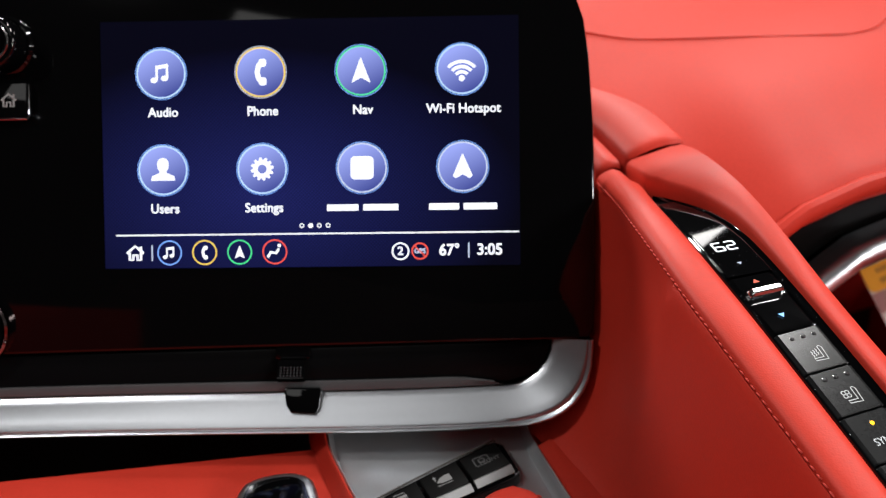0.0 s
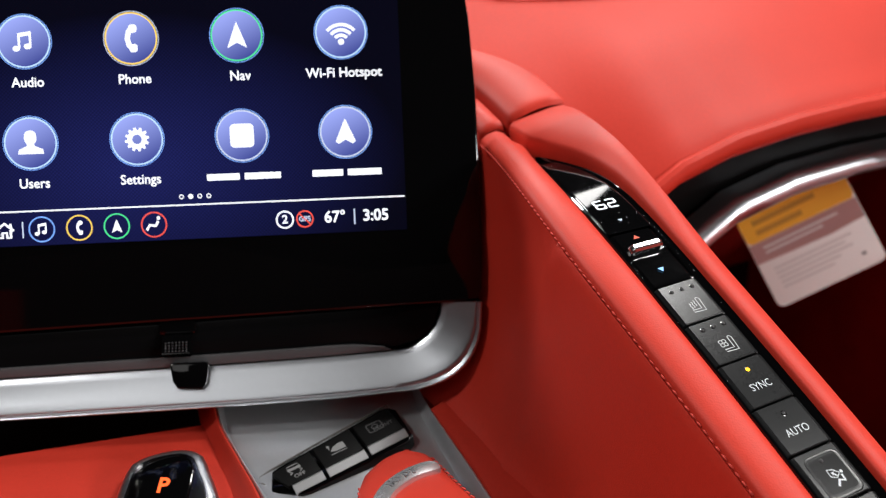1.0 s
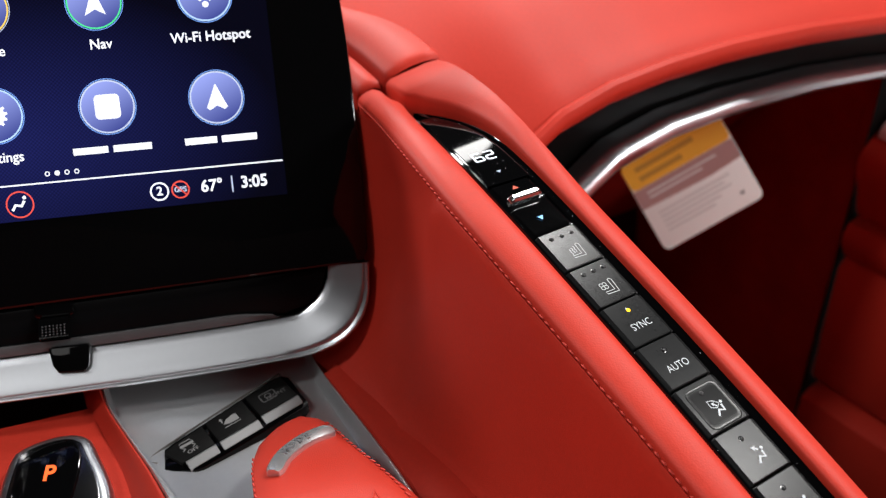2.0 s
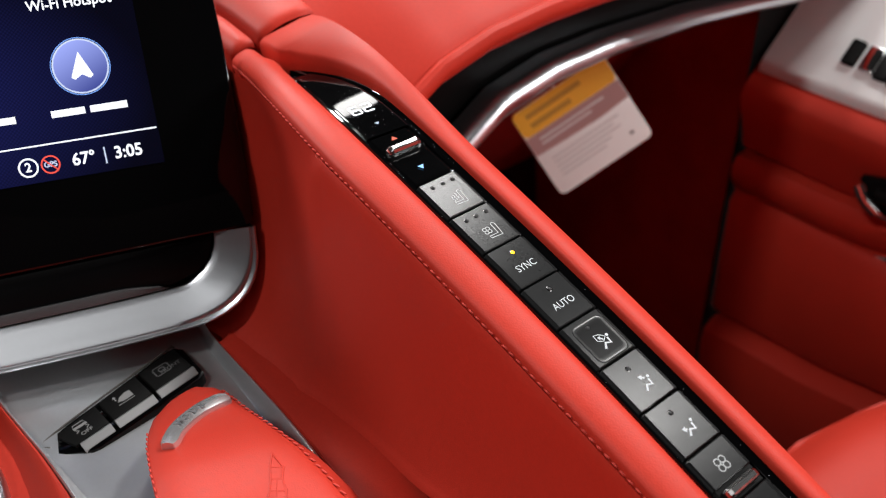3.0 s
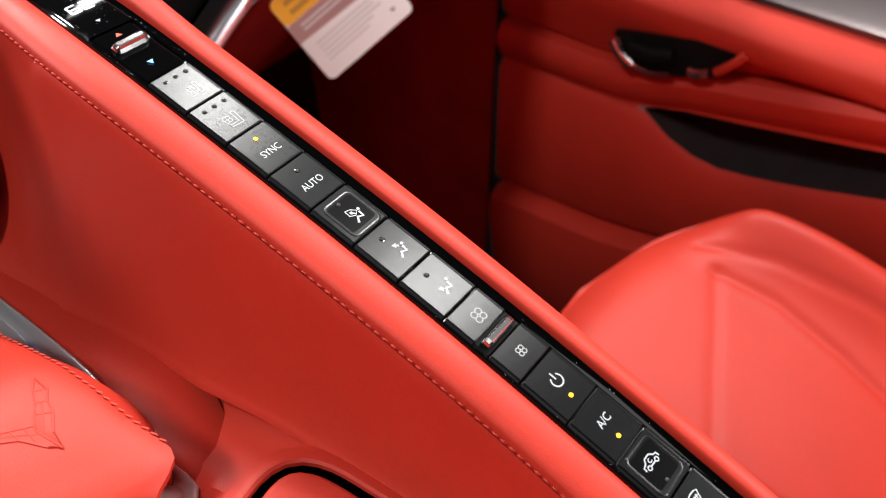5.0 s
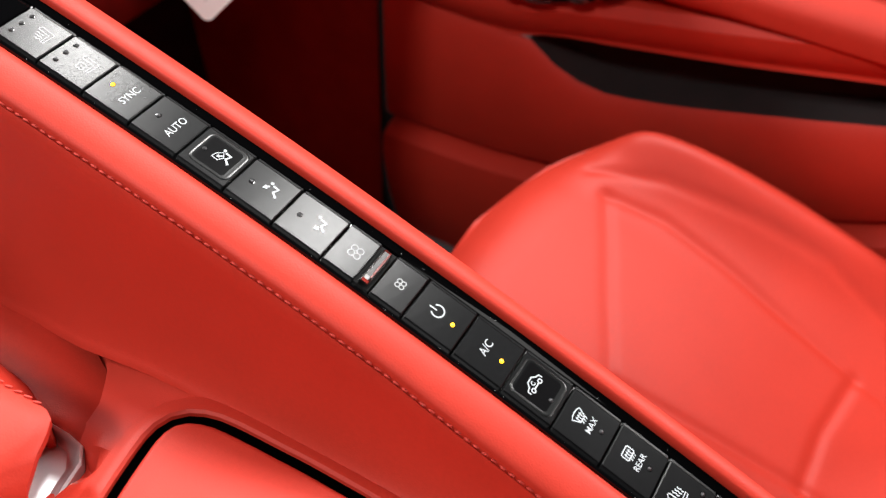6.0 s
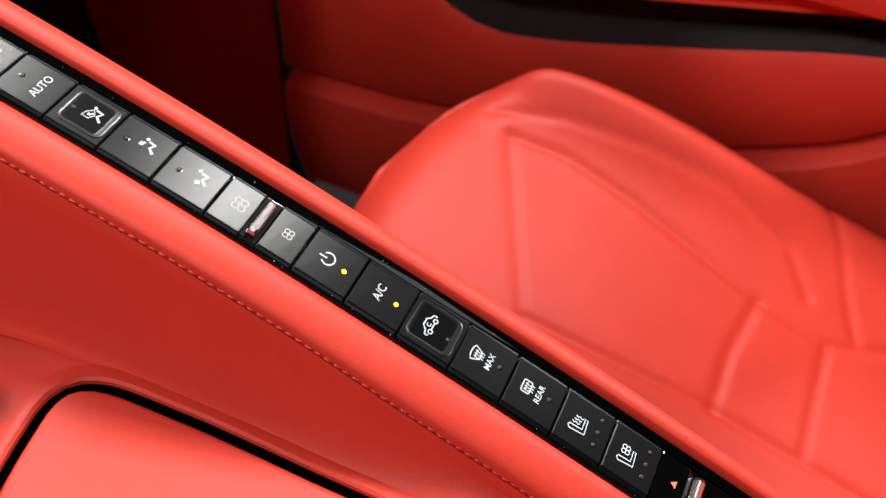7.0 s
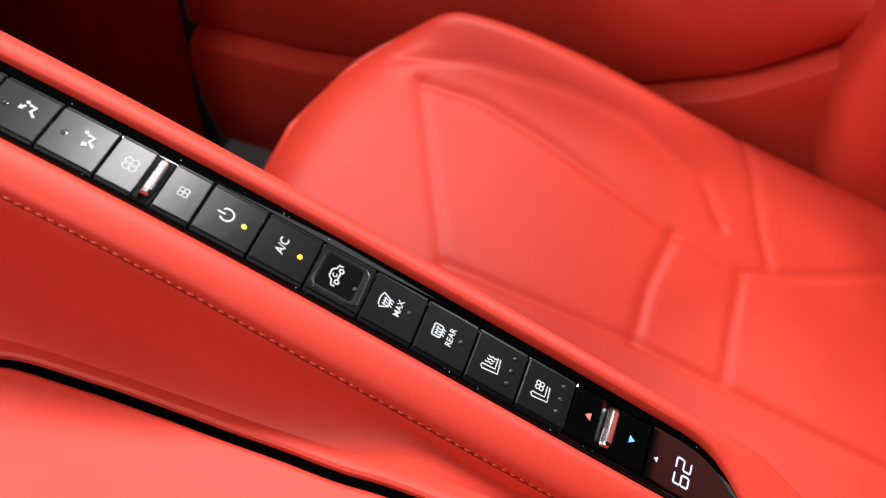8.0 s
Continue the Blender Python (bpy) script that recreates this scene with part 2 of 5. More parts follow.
def stitching(name, points, parent, step=0.0031, long=0.0023, thick=0.00034, lean=0.0004):
    """Thread stitches along a line of points: small slanted beads, all one seam."""
    verts, faces = [], []
    length = sum((b - a).length for a, b in zip(points, points[1:]))
    line = smooth_line(points, max(int(length / step), 2))
    for a, b in zip(line, line[1:]):
        d = (b - a).normalized()
        up = Vector((0, 0, 1))
        side = d.cross(up).normalized()
        up = side.cross(d)
        p, q = a + side * lean * random.uniform(0.6, 1.2), a + d * long - side * lean * random.uniform(0.6, 1.2)
        base = len(verts)
        for f, r in ((0, 0.35), (0.25, 1), (0.75, 1), (1, 0.35)):
            c = p.lerp(q, f)
            verts += [c + thick * r * (math.cos(t) * side + math.sin(t) * up) for t in (k * math.pi / 3 for k in range(6))]
        for r in range(3):
            for i in range(6):
                j = (i + 1) % 6
                faces.append((base + 6 * r + i, base + 6 * r + j, base + 6 * r + 6 + j, base + 6 * r + 6 + i))
    me = bpy.data.meshes.new(name)
    me.from_pydata(verts, [], faces)
    me.shade_smooth()
    me.materials.append(THREAD)
    ob = new(name, me)
    ob.parent = parent
    return tagged(ob, "red thread stitches", kind="stuff")


# ---------------------------------------------------------------- floor and hall
floor = part("floor", plate([(-1.6, -1.6), (1.6, -1.6), (1.6, 1.6), (-1.6, 1.6)], CAR, 0.22, 0.25), CARPET, kind="structure")
tagged(floor, "dark carpeted car floor", "floor")

# ---------------------------------------------------------------- dividing wall with its leather rolls
BEZEL_L = [(-6.3, -8.6), (-5.6, -9.8), (-4.8, -10.3), (18.4, -10.4), (19.4, -10.2), (20.3, -9)]
BEZEL_R = [(-6.3, -7.6), (-5.8, -3.6), (-5.2, 1.2), (-4.56, 6.0), (-4.1, 8.5), (-3.6, 10.4), (-2.9, 11.7), (-2, 12), (17.9, 12), (18.3, 11.4), (18.65, 9.6), (19.0, 6), (19.4, 0), (19.8, -5.5), (20.3, -8.6)]
SEAM_W = [(-6, -25.2), (0, -25.2), (4, -24.7), (7, -24.3), (9, -24.4), (11, -25.4), (14, -26.2), (20, -26)]
LIFT_L = lambda s: 8.0 * ease((-1.0 - s) / 6.5)
LIFT_R = lambda s: 13.0 * ease((0.3 - s) / 7.5)
divider = thing("console_divider", "red leather dividing wall beside the passenger seat", "car divider")


def end_round(s, s0, s1, reach=0.35):
    """0 at the ends of a piece, 1 inside: sinks its ends."""
    k = min((s - s0) / reach, (s1 - s) / reach, 1)
    return math.sqrt(max(0, 1 - (1 - max(k, 0)) ** 2))


def roll_rows(steps, profile):
    return [[on_strip(*p) for p in profile(s)] for s in steps]


def left_roll(s):
    k = end_round(s, -7.6, 40, 0.14)
    e, up = along(BEZEL_L, s) - 6 * ease((-6.2 - s) / 1.3), LIFT_L(s)
    pts = ((e - 0.3, -4), (e - 0.35, -0.8 + up * 0.15), (e - 1.0, 0.7 + up * 0.3), (e - 2.6, 1.5 + up * 0.5), (-15, 1.7 + up * 0.8), (-18, 1.6 + up), (-21.5, 1.2 + up), (-24.0, 0.5 + up), (-25.8, -0.5 + up), (-26.7, -1.5 + up), (-27.1, -2.7 + up), (-27.2, -7 + up))
    q = (along(SEAM_W, s) + 10.4) / (-27 + 10.4)
    pts = [(w if w > -11.5 else -10.4 + (w + 10.4) * q, h) for w, h in pts]
    return [(s, -19 + (w + 19) * (0.94 + 0.06 * k), h - (1 - k) * 2.5) for w, h in pts]


part("left_roll", grid(roll_rows([-7.6, -7.58, -7.55, -7.5, -7.46, *span(-7.3, 24, 96)], left_roll)), LEATHER, divider)


def right_roll(s):
    k = end_round(s, -7.72, 40, 0.16)
    e, up = along(BEZEL_R, s) if s > -6.2 else -8.5 - 4.5 * min((-6.2 - s) / 1.2, 1), LIFT_R(s)
    e += 2.4 * ease((-7.1 - s) / 0.5) ** 2
    o = along([(-7.6, 16.6), (-6.9, 18.6), (-5.6, 19.4), (-4, 20.6), (-2, 21.6), (0, 21.8), (6, 20.8), (10, 19.8), (18.2, 19.6), (19.7, 21), (20.7, 15), (21.6, 8), (24, 4)], s)
    g = o - e
    pts = ((e + 0.3, -4), (e + 0.35, 0.1 + up * 0.18), (e + 0.65, 0.95 + up * 0.26), (e + 1.3, 1.5 + up * 0.35), (e + min(2.6, 0.22 * g), 1.8 + up * 0.42), (e + g * 0.45, 1.9 + up * 0.64), (e + g * 0.72, 1.6 + up * 0.84), (e + g * 0.9, 0.7 + up * 0.97), (e + g * 0.97, -0.9 + up * 0.98), (o, -4 + up), (o + 1.0, -12 + up), (o + 1.6, -30 + up * 0.5), (o + 4, -70), (o + 10, -160))
    skew = ease((-4.5 - s) / 3.1)
    raised_end = 4.2 * ease((-5.6 - s) / 1.6)
    return [(s + skew * (0.35 * (w + 13) / 29 - 0.15), w, h - (1 - k) * 3 + raised_end * (1 - min(max((w - e) / g, 0), 1))) for w, h in pts]


part("right_roll", grid(roll_rows([-7.72, -7.7, -7.67, -7.62, -7.56, *span(-7.45, -6.2, 9), *span(-6.1, 24, 110)], right_roll)), LEATHER, divider)


def lofted(left, right, drop_l, drop_r):
    """A padded piece from its rear joint (left to right) forwards, bending to the driver's side."""
    a, b = Vector(left), Vector(right)
    across, p, rows = b - a, Vector(), []
    steps = [0, 0.0006, 0.0016, 0.003, 0.005, *span(0.009, 0.09, 16)]
    for i, u in enumerate(steps):
        turn = ease((u - 0.018) / 0.05)
        d = Vector((-0.357 - 0.36 * turn, 0.928 - 0.25 * turn, 0.10 - 0.06 * turn))
        p = p + d * (u - steps[i - 1] if i else 0)
        sink = (0.003, 0.0012, 0.0005, 0.0001, 0)[min(i, 4)]
        c = across * (1 - 0.12 * turn)
        row = [p + a + c * f + Vector((0, 0, h - sink)) for f, h in ((0, -drop_l), (-0.012, -0.012), (0.0, -0.005), (0.03, -0.0018), (0.09, -0.0002), (0.3, 0.0012), (0.5, 0.0016), (0.7, 0.0012), (0.91, -0.0002), (0.97, -0.0018), (1.0, -0.005), (1.012, -0.012), (1.03, -drop_r))]
        rows.append(row)
    return grid(rows)


part("front_pad", lofted((0.1392, 0.4580, 0.8762), (0.1660, 0.4622, 0.884), 0.03, 0.05), LEATHER, divider)
part("front_piece", lofted((0.1266, 0.4567, 0.8695), (0.1383, 0.4589, 0.8732), 0.06, 0.03), LEATHER, divider)


LID_Z = 0.788


def deck_h(x, y):
    """Height of the console deck: it climbs from the tray to the storage lid."""
    return CONSOLE_Z + (LID_Z - CONSOLE_Z) * ease((0.285 - y) / 0.052) * max(ease((x - 0.134) / 0.012), ease((0.234 - y) / 0.012))


def deck_z(s):
    """Height of the console deck beside the strip."""
    p = on_strip(s, along(SEAM_W, s), -2)
    return min(deck_h(p.x, p.y), p.z - 0.006)


def wall_row(head, low, lean):
    """From the seam down to the deck with a wide hollow foot; head: the points round the seam, lean: the foot's step from the last of them."""
    top, row = head[-1], list(head)
    for out, z in ((0.02, 0.05), (0.05, 0.15), (0.11, 0.3), (0.19, 0.45), (0.3, 0.6), (0.41, 0.72), (0.53, 0.82), (0.65, 0.9), (0.77, 0.955), (0.87, 0.985), (0.95, 1.0), (1.0, 1.025)):
        row.append(Vector((top.x, top.y, top.z + (low - top.z) * z)) + lean * out)
    return row


# round the corner behind the display the wall turns to the driver's side
wall_rows = []
TURN_TOP = smooth_line([(0.05, 0.43, 0.825), (0.11, 0.424, 0.83), (0.1255, 0.411, 0.845), (0.1335, 0.395, 0.857), (0.1362, 0.378, 0.863), (0.1378, 0.366, 0.866), (0.1390, 0.350, 0.8675)], 30)
TURN_LOW = smooth_line([(0.03, 0.402, 0), (0.084, 0.398, 0), (0.0955, 0.389, 0), (0.1025, 0.377, 0), (0.1085, 0.366, 0), (0.1145, 0.3565, 0), (0.1215, 0.3425, 0)], 30)
for a, b in zip([Vector((-0.3, 0.45, 0.83)), *TURN_TOP], [Vector((-0.3, 0.42, 0)), *TURN_LOW]):
    s = -1.95 - (a.y - 0.35) / 0.0178
    start = on_strip(s, along(SEAM_W, s) - 0.6, -3.0 + LIFT_L(s)) if a.x > 0.127 else Vector((min(a.x, 0.118), 0.45, 0.872))
    wall_rows.append(wall_row([start, start.lerp(a, 0.12), start.lerp(a, 0.3), start.lerp(a, 0.6), a], CONSOLE_Z + 0.006, Vector((b.x - a.x, b.y - a.y, 0))))
for s in [*span(-1.7, 2, 20), *span(2.3, 24, 50)]:
    m, up = strip(s), LIFT_L(s)
    head = [m @ Vector(((along(SEAM_W, s) + w) / 1000, 0, (h + up) / 1000)) for w, h in ((0.5, -4.4), (-0.15, -3.4), (-0.8, -3.0), (-1.6, -4.2), (-2.2, -7.0))]
    a = m.to_3x3() @ Vector((-1, 0, 0))
    a.z = 0
    wide = along([(-2, 2.6), (-1, 1.9), (0, 1.55), (1, 1.4), (4, 1.4), (6, 1.5), (8, 1.6), (12, 1.8), (16, 1.8)], s)
    wall_rows.append(wall_row(head, deck_z(s) + 0.007 * ease((5 - s) / 2.5), a.normalized() * 0.008 * wide))
part("inner_wall", grid(wall_rows), LEATHER, divider)
stitching("stitching", [on_strip(s, along(SEAM_W, s) - 0.2, -2.65 + LIFT_L(s)) for s in span(-7.4, 22, 60)], divider, 0.0031, 0.0023, 0.0004, 0.0002)

# ---------------------------------------------------------------- climate control strip
LEVER = material("lever_chrome", (0.42, 0.41, 0.41), 0.16, 1.0)
AMBER = glowing("amber_indicator", (1.0, 0.55, 0.02), 2.2, 0.2)
SCOOP = material("smooth_black_scoop", (0.003, 0.003, 0.0033), 0.22, spec=0.05)
RIM = material("smooth_key_rim", (0.005, 0.0055, 0.0055), 0.24, spec=0.3)
LENS_OFF = material("smoked_lens", (0.03, 0.03, 0.032), 0.28, spec=0.3)
DIGIT = glowing("white_digits", (0.9, 0.93, 1.0), 2.2)
DIGIT_COOL = glowing("bluish_digits", (0.75, 0.8, 1.0), 0.8)
RED_GLOW = glowing("red_arrow_light", (1.0, 0.22, 0.15), 0.9)
BLUE_GLOW = glowing("blue_arrow_light", (0.15, 0.5, 1.0), 1.0, 0.4)
ICON_WHITE = glowing("lit_symbol", (0.85, 0.88, 0.92), 0.62, 0.4)
SOFT_PRINT = material("soft_print", (0.35, 0.36, 0.37), 0.5)
control = thing("climate_control_strip", "gloss black climate control strip with grey keys", "control panel")


def bezel_row(s):
    a, b = along(BEZEL_L, s), along(BEZEL_R, s)
    g = b - a
    f = min(1, g / 18)
    return [on_strip(s, w, h) for w, h in ((a, -4), (a, -0.5), (a + 0.25 * f, 0.15), (a + 0.9 * f, 0.3), (a + 1.6 * f, -0.2), (a + 1.8 * f, -2.2), (b - 2.6 * f, -2.4), (b - 2.45 * f, -1.75), (b - 2.2 * f, -1.6), (b - 0.5 * f, -0.8), (b - 0.1 * f, -0.7), (b, -0.9), (b, -4))]


part("bezel", grid([bezel_row(s) for s in [*span(-6.25, -2.6, 26), *span(-2.3, 17.6, 40), *span(17.8, 20.2, 20)]]), GLOSS, control)


def key_mesh(s0, s1, w0=-7.6, w1=7.6, high=0.0):
    """One key cap that follows the strip: flat face, bevelled skirt towards the driver, thin ledge behind."""
    prof = ((w0 - 1.9, -2.0), (w0 - 1.75, -1.3), (w0 - 0.15, -0.42), (w0 + 0.3, 0), (w1 - 0.4, 0), (w1 + 0.05, -0.4), (w1 + 0.35, -0.75), (w1 + 1.0, -0.8), (w1 + 1.2, -2.0))
    rows = []
    mid = [(q, 0.0) for q in span(s0 + 0.1, s1 - 0.1, 3)]
    if high:
        c = (s0 + s1) / 2 - 0.2
        mid = [(s0 + 0.1, 0.0), (c - 0.05, 0.0), (c + 0.05, -0.6), (s1 - 0.1, -0.1)]
    for s, d in ((s0 + 0.018, -1.6), (s0 + 0.02, -0.25), (s0 + 0.038, 0), *mid, (s1 - 0.038, 0), (s1 - 0.02, -0.25), (s1 - 0.018, -1.6)):
        rows.append([on_strip(s, w, h + high + d) for w, h in prof])
    return grid(rows, caps=False)


def lamp_dot(s, w, lit, parent):
    m = strip(s)
    part("socket", dome(m, w, 0, 0.95, 0.03), GLOSS, parent)
    part("indicator", dome(m, w, 0, 0.72, 0.42), AMBER if lit else LENS_OFF, parent, "lit amber indicator" if lit else "unlit indicator")


def symbol(s, w, parent, paint, mat=ICON_WHITE, h=0.06, name="symbol"):
    m = strip(s) @ Matrix.Translation((w / 1000, 0, h / 1000))
    return drawn(name, mat, parent, "", lambda bm: paint(bm, m))


def seat_back(bm, m, kind):
    """Pictogram of a seat in outline with heat waves or a fan."""
    ribbon(bm, [(1.5, 2.6), (2.2, 2.9), (2.9, 2.2), (2.4, -2.9), (-2.1, -2.5), (-2.2, -1.6), (1.3, -1.7)], 0.36, m, closed=True)
    if kind == "heat":
        for i in range(3):
            x, y = -1.9 + i * 1.0, -1.2 + i * 0.35
            ribbon(bm, [(x, y), (x + 0.4, y + 0.6), (x, y + 1.3), (x + 0.4, y + 2.0), (x + 0.1, y + 2.6)], 0.36, m)
    else:
        for a in range(4):
            t = radians(45 + 90 * a)
            ribbon(bm, ring(-1.3 + 0.92 * math.cos(t), 0.8 + 0.92 * math.sin(t), 0.68, 14), 0.32, m, closed=True)


def fan_sign(bm, m, r=1.0):
    for a in range(4):
        t = radians(45 + 90 * a)
        ribbon(bm, ring(1.5 * r * math.cos(t), 1.5 * r * math.sin(t), 1.08 * r, 18), 0.3, m, closed=True)


def airflow(bm, m, kind):
    """Air direction pictogram: a seated figure of bent bars, a dot and an arrow."""
    ribbon(bm, [(1.35, 1.75), (1.9, -0.6), (-0.3, -0.35), (-1.2, -2.8)], 0.85, m)
    blot(bm, ring(1.65, 2.75, 0.62, 12), m)
    if kind == "face":
        ribbon(bm, [(0.2, 2.2), (-0.9, 2.7)], 0.7, m)
        blot(bm, [(-0.4, 3.6), (-2.3, 3.2), (-1.2, 1.7)], m)
    elif kind == "foot":
        ribbon(bm, [(-1.2, -0.2), (-2.1, -0.1)], 0.7, m)
        blot(bm, [(-1.8, -1.3), (-3.3, 0.1), (-1.8, 1.0)], m)
    else:
        ribbon(bm, [(-3.6, 3.3), (-1.4, 3.4), (0.8, 2.3), (-0.6, 0.4), (-2.9, 0.8)], 0.36, m, closed=True)
        ribbon(bm, [(-0.4, 1.2), (-1.5, 1.9)], 0.55, m)
        blot(bm, [(-1.1, 2.7), (-2.4, 2.3), (-1.7, 1.1)], m)


def demist(bm, m, rear=False):
    if rear:
        ribbon(bm, box_of(-1.9, -0.9, 1.9, 1.9, 0.5), 0.38, m, closed=True)
    else:
        ribbon(bm, [(-2.4, 1.7), (-1.3, 2.15), (0, 2.3), (1.3, 2.15), (2.4, 1.7), (1.2, -0.9), (-1.2, -0.9)], 0.38, m, closed=True)
    for i in (-0.9, 0, 0.9):
        ribbon(bm, [(i, -1.9), (i + 0.35, -1.1), (i - 0.25, -0.3), (i, 0.6)], 0.32, m)
        blot(bm, [(i - 0.5, 0.5), (i + 0.5, 0.5), (i, 1.3)], m)


def arrow(bm, m, up=True, k=1.0):
    d = 1 if up else -1
    blot(bm, [(-1.25 * k, -0.85 * d * k), (1.25 * k, -0.85 * d * k), (0, 1.15 * d * k)], m)


SEGS = {"6": "afgecd", "2": "abged"}


def seven(bm, m, text, hgt=5.4, wid=3.4, gap=1.5):
    """Seven-bar digits, as on a climate read-out."""
    for i, ch in enumerate(text):
        x0 = (i - len(text) / 2) * (wid + gap) + gap / 2
        x1, y0, y1 = x0 + wid, -hgt / 2, hgt / 2
        bars = {"a": ((x0 + 0.1, y1), (x1 - 0.1, y1)), "d": ((x0 + 0.1, y0), (x1 - 0.1, y0)), "g": ((x0 + 0.1, 0), (x1 - 0.1, 0)), "f": ((x0, 0.2), (x0, y1 - 0.1)), "e": ((x0, y0 + 0.1), (x0, -0.2)), "b": ((x1, 0.2), (x1, y1 - 0.1)), "c": ((x1, y0 + 0.1), (x1, -0.2))}
        for b in SEGS[ch]:
            ribbon(bm, bars[b], 0.6, m)


def key_window(m, x0, y0, x1, y1, parent):
    """A smooth window with a bevelled rim that is broadest along one end."""
    rings = []
    for inset, h in ((0.0, 0.02), (0.2, 0.14), (0.45, 0.15), (1.1, 0.06)):
        rings.append([m @ (Vector((x, y, h)) / 1000) for x, y in rounded(x0 + inset, y0 + inset * 1.8, x1 - inset, y1 - inset * 0.6, 2.4 - inset)])
    part("window", plate([(x / 1000, y / 1000) for x, y in rounded(x0 + 1.3, y0 + 1.3, x1 - 1.3, y1 - 1.3, 1.2)], m, -0.0001, 0.00005), SCOOP, parent)
    part("window_rim", grid(rings, True), RIM, parent)


KEY_AT = [*range(7), *(7 + ROCKER + i for i in range(7))]
KEY_NAMES = ["seat_heat", "seat_vent", "sync", "auto", "screen_air", "face_air", "foot_air", "power", "cooling", "recirculation", "front_demist", "rear_demist", "seat_heat", "seat_vent"]
for s0, what in zip(KEY_AT, KEY_NAMES):
    rear = s0 > 12
    key = part("key", key_mesh(s0, s0 + 1), KEYCAP, control, "soft-touch " + what.replace("_", " ") + " key", smooth=False)
    if what in ("seat_heat", "seat_vent"):
        kind = "heat" if what == "seat_heat" else "vent"
        for w in (-3.8, 0.4, 4.6):
            lamp_dot(s0 + (0.756 if rear else 0.2), w + (0 if not rear else 0.3), False, key)
        symbol(s0 + (0.38 if rear else 0.64), 0.6 if not rear else 0.0, key, lambda bm, m: seat_back(bm, m @ Matrix.Diagonal((-1, 1, 1, 1)) if rear else m, kind), ICON_WHITE if rear else SOFT_PRINT)
    elif what in ("sync", "auto"):
        lamp_dot(s0 + 0.25, 0.2, what == "sync", key)
        symbol(s0 + 0.62, 0.3, key, lambda bm, m: letters(bm, what.upper(), 2.55, m, squeeze=0.84, bold=0.01), ICON_WHITE, name="writing")
    elif what.endswith("_air"):
        lamp_dot(s0 + 0.255, -0.2, False, key)
        if what == "screen_air":
            key_window(strip(s0 + 0.5), -6.0, -8.0, 6.8, 6.6, key)
        symbol(s0 + 0.64, 1.1, key, lambda bm, m: airflow(bm, m @ Matrix.Rotation(radians(-18), 4, "Z") @ Matrix.Scale(0.86, 4), what[:-4]), ICON_WHITE, 0.1)
    elif what == "power":
        lamp_dot(s0 + 0.75, -0.2, True, key)

        def paint(bm, m):
            ribbon(bm, ring(0, 0, 2.0, 24, 130, 410), 0.45, m)
            ribbon(bm, [(0, 0.4), (0, 2.9)], 0.45, m)
        symbol(s0 + 0.42, 0.6, key, paint)
    elif what == "cooling":
        lamp_dot(s0 + 0.75, -0.2, True, key)
        symbol(s0 + 0.42, 0.4, key, lambda bm, m: letters(bm, "A/C", 2.6, m, squeeze=0.86, bold=0.01), name="writing")
    elif what == "recirculation":
        key_window(strip(s0 + 0.5), -6.4, -7.4, 6.8, 7.6, key)
        lamp_dot(s0 + 0.78, -0.8, False, key)

        def paint(bm, m):
            ribbon(bm, [(-3.4, -0.9), (-3.4, 0.2), (-2.0, 0.6), (-1.0, 1.7), (1.2, 1.7), (2.2, 0.6), (3.3, 0.3), (3.4, -0.9)], 0.42, m)
            ribbon(bm, ring(-1.9, -1.0, 0.65, 12), 0.36, m, closed=True)
            ribbon(bm, ring(1.9, -1.0, 0.65, 12), 0.36, m, closed=True)
            ribbon(bm, [(-1.1, -1.0), (1.1, -1.0)], 0.42, m)
            ribbon(bm, ring(0, 0.3, 0.6, 10, 60, 330), 0.3, m)
        symbol(s0 + 0.4, 0.2, key, paint, h=0.12)
    else:
        back = what == "rear_demist"
        lamp_dot(s0 + 0.756, 0.9, False, key)
        symbol(s0 + 0.34, 0.6, key, lambda bm, m: demist(bm, m, back))
        symbol(s0 + 0.57, 0.6, key, lambda bm, m: letters(bm, "REAR" if back else "MAX", 1.9, m, squeeze=0.92, bold=0.01), name="writing")


def lever(s, parent):
    """The small chrome paddle of a rocker."""
    prof = ((-1.9, -1.5), (-1.8, 0.9), (-1.4, 1.9), (-0.9, 2.2), (0.5, 2.3), (1.0, 1.9), (1.8, 0.3), (1.9, -1.5))
    m = strip(s)
    rows = []
    for w, k in ((-6.4, 0.3), (-5.9, 0.7), (-4.9, 0.97), (0, 1), (5.2, 1), (6.2, 0.8), (6.6, 0.3)):
        rows.append([m @ (Vector((w, y * (0.7 + 0.3 * k), h * k if h > 0 else h)) / 1000) for y, h in prof])
    part("lever", grid(rows, caps=True), LEVER, parent, "polished chrome lever", smooth=False)


rocker = part("temperature_rocker", key_mesh(-ROCKER, 0, high=-0.25), GLOSS, control, "gloss black temperature rocker", smooth=False)
lever(-1.05, rocker)
symbol(-1.42, 0.2, rocker, lambda bm, m: arrow(bm, m), RED_GLOW, -0.15, "warmer_arrow")
symbol(-0.4, -0.4, rocker, lambda bm, m: arrow(bm, m, False), BLUE_GLOW, -0.15, "cooler_arrow")
fan_up = part("fan_rocker", key_mesh(7, 7.66), KEYCAP, control, "soft-touch fan speed rocker", smooth=False)
part("rocker_well", key_mesh(7.64, 7.98, high=-0.9), MATT, fan_up, smooth=False)
part("face", key_mesh(7.96, 7 + ROCKER), KEYCAP, fan_up, smooth=False)
lever(7.8, fan_up)
